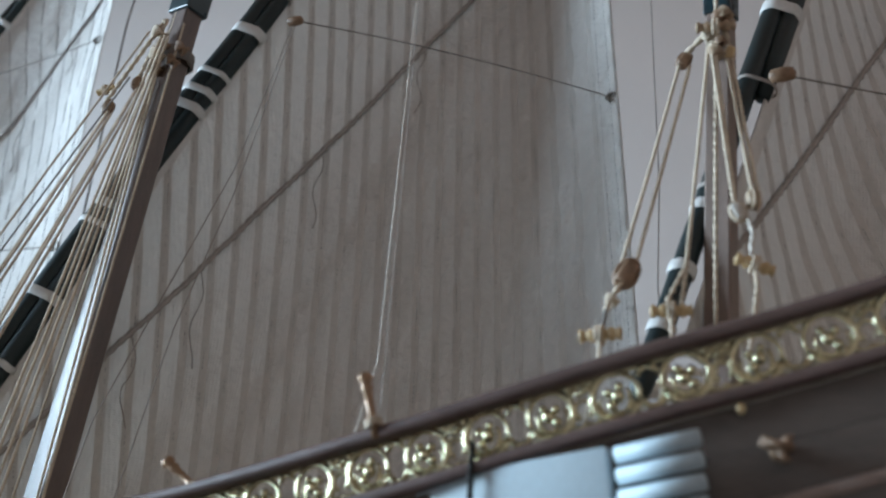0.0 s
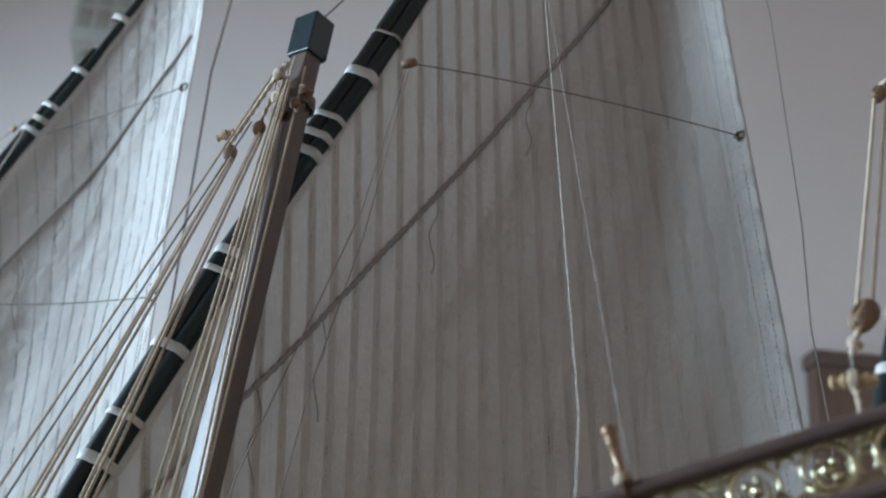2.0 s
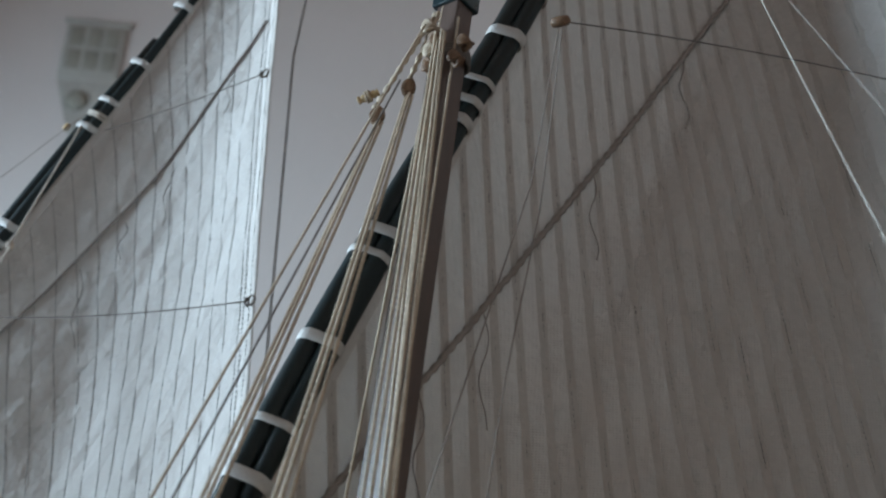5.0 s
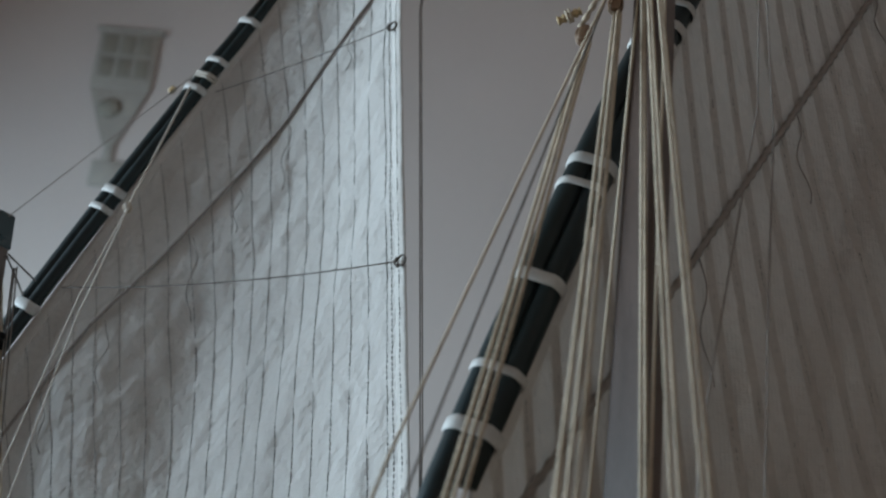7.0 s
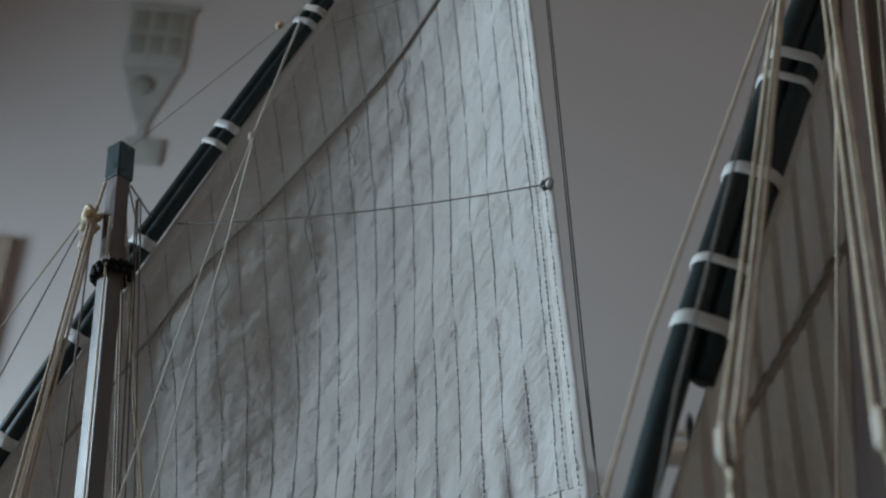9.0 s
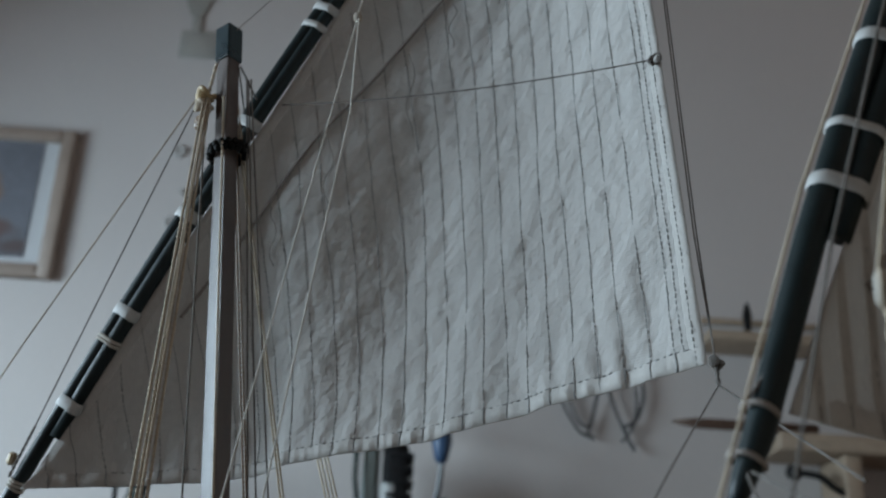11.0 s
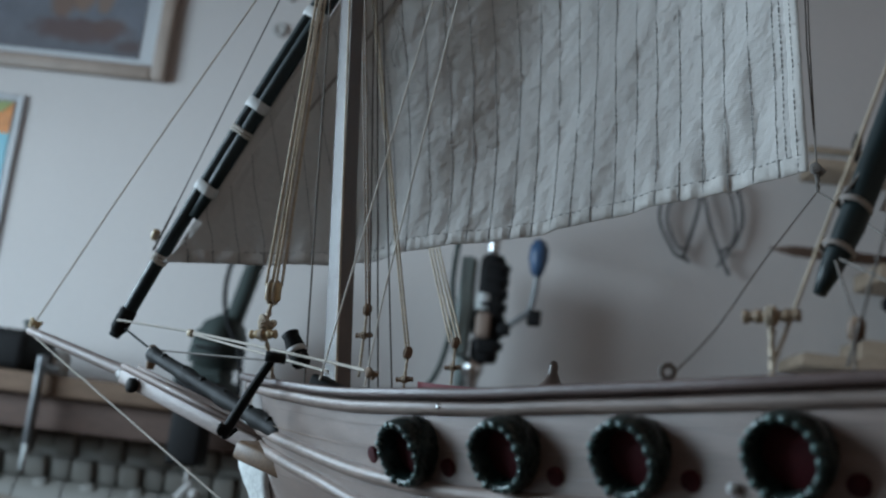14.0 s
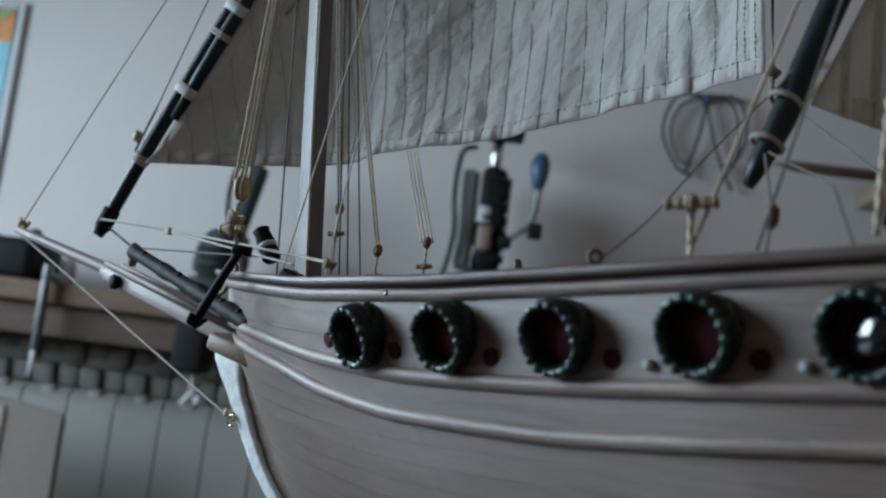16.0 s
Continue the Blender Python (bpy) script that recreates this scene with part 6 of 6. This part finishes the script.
# coiled cables
cables = thing("hanging_cables", room(0.34, WALL_D, 1.37), "grey cables hanging in loops from a blue clip", "cable")
bm = bmesh.new()
lathe(bm, [(0.010, 0), (0.008, 0.02), (0.003, 0.024)], axis(room(0.345, WALL_D - 0.002, 1.520), ROOM.to_3x3() @ V(0, -1, 0)), 12)
part("clip", bm, BLUEPLASTIC, cables, "blue plastic clip")
for pts, mat, r in ((((0.345, 1.522), (0.29, 1.515), (0.272, 1.45), (0.30, 1.39), (0.322, 1.378), (0.33, 1.372)), CABLE, 0.0030), (((0.345, 1.522), (0.30, 1.50), (0.285, 1.45), (0.305, 1.40), (0.325, 1.395)), CABLE, 0.0026), (((0.345, 1.515), (0.338, 1.46), (0.325, 1.40), (0.318, 1.375)), CABLE, 0.0030), (((0.345, 1.515), (0.36, 1.45), (0.385, 1.39), (0.40, 1.36)), CABLE, 0.0030), (((0.345, 1.522), (0.40, 1.52), (0.42, 1.46), (0.405, 1.41), (0.385, 1.395), (0.402, 1.355)), CABLE, 0.0032), (((0.345, 1.522), (0.39, 1.51), (0.408, 1.45), (0.40, 1.40), (0.38, 1.37)), CABLE, 0.0024)):
    bar("cable", smooth_line([room(s, WALL_D - 0.018 - 0.004 * (i % 2), z) for i, (s, z) in enumerate(pts)], 8), r, mat, cables, n=6)
# brown cabinet far to the right
cab = thing("wall_cabinet", room(1.35, WALL_D, 1.30), "brown wall cabinet with a red-brown top board", "cabinet")
bm = bmesh.new()
rbox(bm, (1.045, 1.62), (WALL_D - 0.05, WALL_D - 0.001), (1.30, 1.722), 0.003)
part("cabinet_body", bm, CABWOOD, cab)
bm = bmesh.new()
rbox(bm, (1.04, 1.635), (WALL_D - 0.06, WALL_D - 0.001), (1.722, 1.752), 0.003)
part("cabinet_top", bm, REDWOOD, cab)

# bench and radiator below the pictures
bench = thing("workbench", room(-0.4, 1.8, FLOOR), "pine workbench board over the radiator", "workbench")
bm = bmesh.new()
rbox(bm, (-1.55, 0.52), (1.70, WALL_D - 0.002), (1.000, 1.033), 0.004)
part("bench_top", bm, BENCHWOOD, bench)
bm = bmesh.new()
rbox(bm, (-1.55, 0.52), (1.722, 1.745), (0.948, 1.000), 0.003)
part("bench_apron", bm, REDWOOD, bench)
for s in (-1.5, 0.47):
    bm = bmesh.new()
    rbox(bm, (s - 0.03, s + 0.03), (1.745, 1.805), (FLOOR, 0.999), 0.004)
    part("leg", bm, BENCHWOOD, bench)

rad = thing("radiator", room(-0.5, 1.87, FLOOR + 0.1), "cream enamelled sectional radiator under the bench", "radiator")


def rad_section():
    bm = bmesh.new()
    # front panel, bent back at the top, with fins behind
    prof = [(0.0, 0.14), (0.0, 0.835), (0.006, 0.855), (0.020, 0.868)]
    rings = []
    for d, z in prof:
        rings.append([bm.verts.new(V(x, d, z)) for x in (-0.0388, -0.037, 0.037, 0.0388)])
    back = [[bm.verts.new(V(v.co.x, v.co.y + 0.004, v.co.z - 0.001)) for v in r] for r in rings]
    for a, b in zip(rings, rings[1:]):
        for k in range(3):
            bm.faces.new((a[k], a[k + 1], b[k + 1], b[k]))
    for a, b in zip(back, back[1:]):
        for k in range(3):
            bm.faces.new((a[k], b[k], b[k + 1], a[k + 1]))
    for g0, g1 in ((rings, back),):
        for a, b in zip(range(3), range(1, 4)):
            bm.faces.new((g0[a][0], g0[b][0], g1[b][0], g1[a][0]))
            bm.faces.new((g0[a][3], g1[a][3], g1[b][3], g0[b][3]))
        bm.faces.new((g0[3][0], g0[3][3], g1[3][3], g1[3][0]))
    box(bm, Matrix.Translation((0, 0.045, 0.50)), (0.024, 0.075, 0.74), 0.004)
    # two rows of rounded pads on the sloping top, every other one set back
    for row, (y, z) in enumerate(((0.024, 0.888), (0.040, 0.929))):
        for k in range(2):
            back = 0.011 if (k + row) % 2 else 0.0
            box(bm, Matrix.Translation((-0.0195 + 0.039 * k, y + back + 0.012, z)) @ pose(0, 0, 0, 14, 0, 0), (0.0365, 0.024, 0.037), 0.006)
    box(bm, Matrix.Translation((0, 0.068, 0.905)), (0.0785, 0.03, 0.078), 0.002)
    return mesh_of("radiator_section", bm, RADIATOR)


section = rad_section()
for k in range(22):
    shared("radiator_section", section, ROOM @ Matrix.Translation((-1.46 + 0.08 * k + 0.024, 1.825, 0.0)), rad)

# vise and clamp hanging at the bench edge
vise = thing("bench_clamp", room(-0.46, 1.69, 1.033), "black bench clamp with a bright steel wing screw", "clamp")
bm = bmesh.new()
rbox(bm, (-0.462, -0.413), (1.63, 1.695), (0.922, 1.045), 0.006)
part("clamp_body", bm, BLACKPLASTIC, vise)
bm = bmesh.new()
rbox(bm, (-0.465, -0.410), (1.63, 1.74), (1.0335, 1.050), 0.004)
part("clamp_jaw", bm, BLACKPLASTIC, vise)
bm = bmesh.new()
tube(bm, [room(-0.430, 1.66, 0.922), room(-0.430, 1.66, 0.896)], 0.0045, 10)
box(bm, ROOM @ Matrix.Translation((-0.433, 1.66, 0.886)) @ pose(0, 0, 0, 0, -52, 0), (0.034, 0.007, 0.010), 0.003)
bmesh.ops.create_uvsphere(bm, u_segments=10, v_segments=8, radius=0.008, matrix=Matrix.Translation(room(-0.416, 1.655, 0.882)))
part("wing_screw", bm, PLASTER, vise)
cl = thing("screw_clamp", room(-0.688, 1.69, 1.033), "bright steel screw clamp on the bench edge", "clamp")
bm = bmesh.new()
rbox(bm, (-0.693, -0.683), (1.672, 1.692), (0.925, 1.06), 0.003)
rbox(bm, (-0.693, -0.683), (1.672, 1.74), (1.034, 1.048), 0.003)
part("clamp_frame", bm, DULLSTEEL, cl)
bm = bmesh.new()
tube(bm, [room(-0.688, 1.68, 0.925), room(-0.688, 1.68, 0.885)], 0.005, 10)
part("clamp_screw", bm, MACHINEPALE, cl)

# dark bench tool at the far left
tool = thing("bench_grinder", room(-0.80, 1.8, 1.033), "black bench tool with a small round knob", "power tool")
bm = bmesh.new()
rbox(bm, (-0.90, -0.735), (1.72, 1.86), (1.0335, 1.100), 0.014)
part("tool_body", bm, BLACKPLASTIC, tool)
bm = bmesh.new()
lathe(bm, [(0.010, 0), (0.006, 0.004), (0.006, 0.010), (0.011, 0.013), (0.010, 0.019), (0.001, 0.021)], Matrix.Translation(room(-0.755, 1.77, 1.099)), 14)
part("tool_knob", bm, MACHINE, tool)
bm = bmesh.new()
lathe(bm, [(0.014, 0), (0.016, 0.03), (0.012, 0.045), (0.002, 0.047)], Matrix.Translation(room(-0.705, 1.80, 1.0335)), 16)
tagged(part("small_jar", bm, PLASTER), "small pale jar on the bench", "jar")

# jig saw machine on the bench
saw = thing("jig_saw", room(-0.43, 1.8, 1.033), "grey-green bench saw with a raised arm", "power tool")
bm = bmesh.new()
rbox(bm, (-0.50, -0.42), (1.74, 1.90), (1.0335, 1.062), 0.008)
part("saw_base", bm, MACHINE, saw)
bm = bmesh.new()
pts = [(-0.484, 1.075), (-0.425, 1.075), (-0.416, 1.10), (-0.416, 1.148), (-0.432, 1.168), (-0.455, 1.160), (-0.476, 1.142), (-0.486, 1.11)]
f = [bm.verts.new(room(s, 1.75, z)) for s, z in pts]
g = [bm.verts.new(room(s, 1.87, z)) for s, z in pts]
bm.faces.new(f)
bm.faces.new(g[::-1])
for k in range(8):
    bm.faces.new((f[k], g[k], g[(k + 1) % 8], f[(k + 1) % 8]))
bmesh.ops.bevel(bm, geom=list(bm.edges), offset=0.008, segments=2, affect="EDGES")
part("saw_body", bm, MACHINE, saw)
for z in (1.090, 1.104, 1.118):
    bm = bmesh.new()
    rbox(bm, (-0.474, -0.430), (1.744, 1.752), (z, z + 0.006), 0.001)
    part("vent_slot", bm, BLACKPLASTIC, saw)
bm = bmesh.new()
rbox(bm, (-0.49, -0.43), (1.76, 1.86), (1.0615, 1.0755), 0.003)
part("saw_plate", bm, MACHINE, saw)
bm = bmesh.new()
box(bm, ROOM @ Matrix.Translation((-0.421, 1.81, 1.215)) @ pose(0, 0, 0, 0, 12, 0), (0.026, 0.040, 0.128), 0.009)
part("saw_arm", bm, MACHINE, saw)
bar("saw_cable", smooth_line([room(-0.412, 1.76, 1.275), room(-0.436, 1.755, 1.255), room(-0.440, 1.75, 1.20), room(-0.428, 1.75, 1.15), room(-0.40, 1.75, 1.10), room(-0.395, 1.76, 1.04)], 8), 0.004, BLACKPLASTIC, saw)

# drill press on the bench
drill = thing("drill_press", room(-0.02, 1.8, 1.033), "black drill press with chrome parts and a blue lever knob", "power tool")
bm = bmesh.new()
rbox(bm, (-0.09, 0.07), (1.72, 1.90), (1.0335, 1.052), 0.005)
part("drill_base", bm, BLACKPLASTIC, drill)
bar("column", [room(-0.050, 1.86, 1.052), room(-0.050, 1.86, 1.318)], 0.010, GREYGREEN, drill, "grey-green steel column", n=16)
bar("chrome_rod", [room(-0.016, 1.80, 1.28), room(-0.016, 1.80, 1.40)], 0.010, SILVER, drill, "bright chrome rod", n=16)
bm = bmesh.new()
rbox(bm, (-0.046, 0.026), (1.74, 1.84), (1.372, 1.392), 0.006)
part("drill_head", bm, BLACKPLASTIC, drill)
bm = bmesh.new()
for r, z0, z1 in ((0.021, 1.240, 1.316), (0.025, 1.180, 1.240), (0.023, 1.138, 1.180)):
    lathe(bm, [(r * 0.8, z0), (r, z0 + 0.006), (r, z1 - 0.008), (r * 0.75, z1)], ROOM @ Matrix.Translation((-0.014, 1.79, 0)), 18)
rbox(bm, (-0.033, 0.008), (1.756, 1.83), (1.150, 1.300), 0.008)
body = part("motor_body", bm, BLACKPLASTIC, drill)
for k in range(7):
    bm = bmesh.new()
    rbox(bm, (-0.028, 0.015), (1.752, 1.83), (1.162 + 0.021 * k, 1.170 + 0.021 * k), 0.003)
    part("cooling_fin", bm, BLACKPLASTIC, body)
bm = bmesh.new()
lathe(bm, [(0.015, 1.220), (0.016, 1.222), (0.016, 1.246), (0.015, 1.248)], ROOM @ Matrix.Translation((-0.022, 1.770, 0)), 18)
part("steel_collar", bm, MACHINEPALE, drill, "bright steel collar")
bm = bmesh.new()
rbox(bm, (-0.032, -0.008), (1.738, 1.752), (1.172, 1.214), 0.006)
part("type_plate", bm, TANPLATE, drill, "tan plate")
bm = bmesh.new()
lathe(bm, [(0.008, 1.078), (0.011, 1.09), (0.012, 1.112), (0.018, 1.122), (0.018, 1.142)], ROOM @ Matrix.Translation((-0.030, 1.79, 0)), 16)
part("chuck", bm, SILVER, drill, "bright steel chuck")
bm = bmesh.new()
rbox(bm, (-0.066, -0.042), (1.76, 1.83), (1.145, 1.306), 0.006)
part("slide", bm, GREYGREEN, drill)
bar("lever", smooth_line([room(0.010, 1.75, 1.192), room(0.035, 1.74, 1.208), room(0.052, 1.735, 1.228), room(0.058, 1.73, 1.29)], 6), 0.005, DULLSTEEL, drill, "grey steel lever", n=10)
bm = bmesh.new()
rbox(bm, (0.048, 0.070), (1.725, 1.75), (1.200, 1.224), 0.003)
rbox(bm, (0.004, 0.024), (1.74, 1.77), (1.182, 1.200), 0.003)
part("lever_block", bm, BLACKPLASTIC, drill)
bm = bmesh.new()
lathe(bm, [(0.006, 0), (0.011, 0.008), (0.0155, 0.03), (0.0150, 0.046), (0.009, 0.058), (0.001, 0.062)], axis(room(0.056, 1.73, 1.278), (0, 0, 1)), 18)
part("lever_knob", bm, BLUEPLASTIC, drill, "blue plastic knob")
bar("drill_cable", smooth_line([room(-0.05, 1.77, 1.345), room(-0.072, 1.76, 1.33), room(-0.076, 1.75, 1.26), room(-0.070, 1.75, 1.19), room(-0.090, 1.76, 1.10), room(-0.15, 1.78, 1.04)], 8), 0.0045, MACHINE, drill)

# round tin and box
tin = thing("round_tin", room(0.635, 1.70, 0.9965), "round white enamelled tin with a bright steel lid rim", "tin")
bm = bmesh.new()
lathe(bm, [(0.088, 0), (0.096, 0.004), (0.096, 0.142), (0.094, 0.144), (0.001, 0.146)], Matrix.Translation(room(0.635, 1.70, 0.9965)), 40)
part("tin_body", bm, SHUTTER, tin)
bm = bmesh.new()
lathe(bm, [(0.097, 0.146), (0.100, 0.148), (0.100, 0.171), (0.098, 0.174), (0.094, 0.174), (0.092, 0.168), (0.001, 0.166)], Matrix.Translation(room(0.635, 1.70, 0.9965)), 40)
part("tin_lid", bm, SILVER, tin, "bright steel lid")
side_table = thing("side_table", room(0.72, 1.74, FLOOR), "plain pale wooden side table carrying a tin", "table")
bm = bmesh.new()
rbox(bm, (0.535, 0.95), (1.58, 1.93), (0.968, 0.996), 0.003)
part("tabletop", bm, SHELFWOOD, side_table)
for s in (0.57, 0.92):
    for d in (1.61, 1.90):
        bm = bmesh.new()
        rbox(bm, (s - 0.02, s + 0.02), (d - 0.02, d + 0.02), (FLOOR, 0.968), 0.003)
        part("leg", bm, SHELFWOOD, side_table)
boxt = thing("cardboard_box", room(-0.78, 1.70, FLOOR), "tall flattened brown cardboard box standing against the radiator", "box")
bm = bmesh.new()
pts = [(-0.602, FLOOR), (-0.602, 0.836), (-0.700, 0.853), (-0.96, 0.850), (-0.96, FLOOR)]
f = [bm.verts.new(room(q, 1.62, z)) for q, z in pts]
g = [bm.verts.new(room(q, 1.634, z)) for q, z in pts]
bm.faces.new(f[::-1])
bm.faces.new(g)
for k in range(5):
    bm.faces.new((f[k], f[(k + 1) % 5], g[(k + 1) % 5], g[k]))
bmesh.ops.bevel(bm, geom=list(bm.edges), offset=0.003, segments=2, affect="EDGES")
bmesh.ops.recalc_face_normals(bm, faces=list(bm.faces))
part("box_body", bm, CARD, boxt, smooth=False)
# paler strip painted in for the highlight along the box's corner
bm = bmesh.new()
rbox(bm, (-0.702, -0.690), (1.6165, 1.6195), (0.30, 0.84), 0.001)
part("pale_corner_strip", bm, TANPLATE, boxt, "pale strip standing in for the highlight on the box corner")
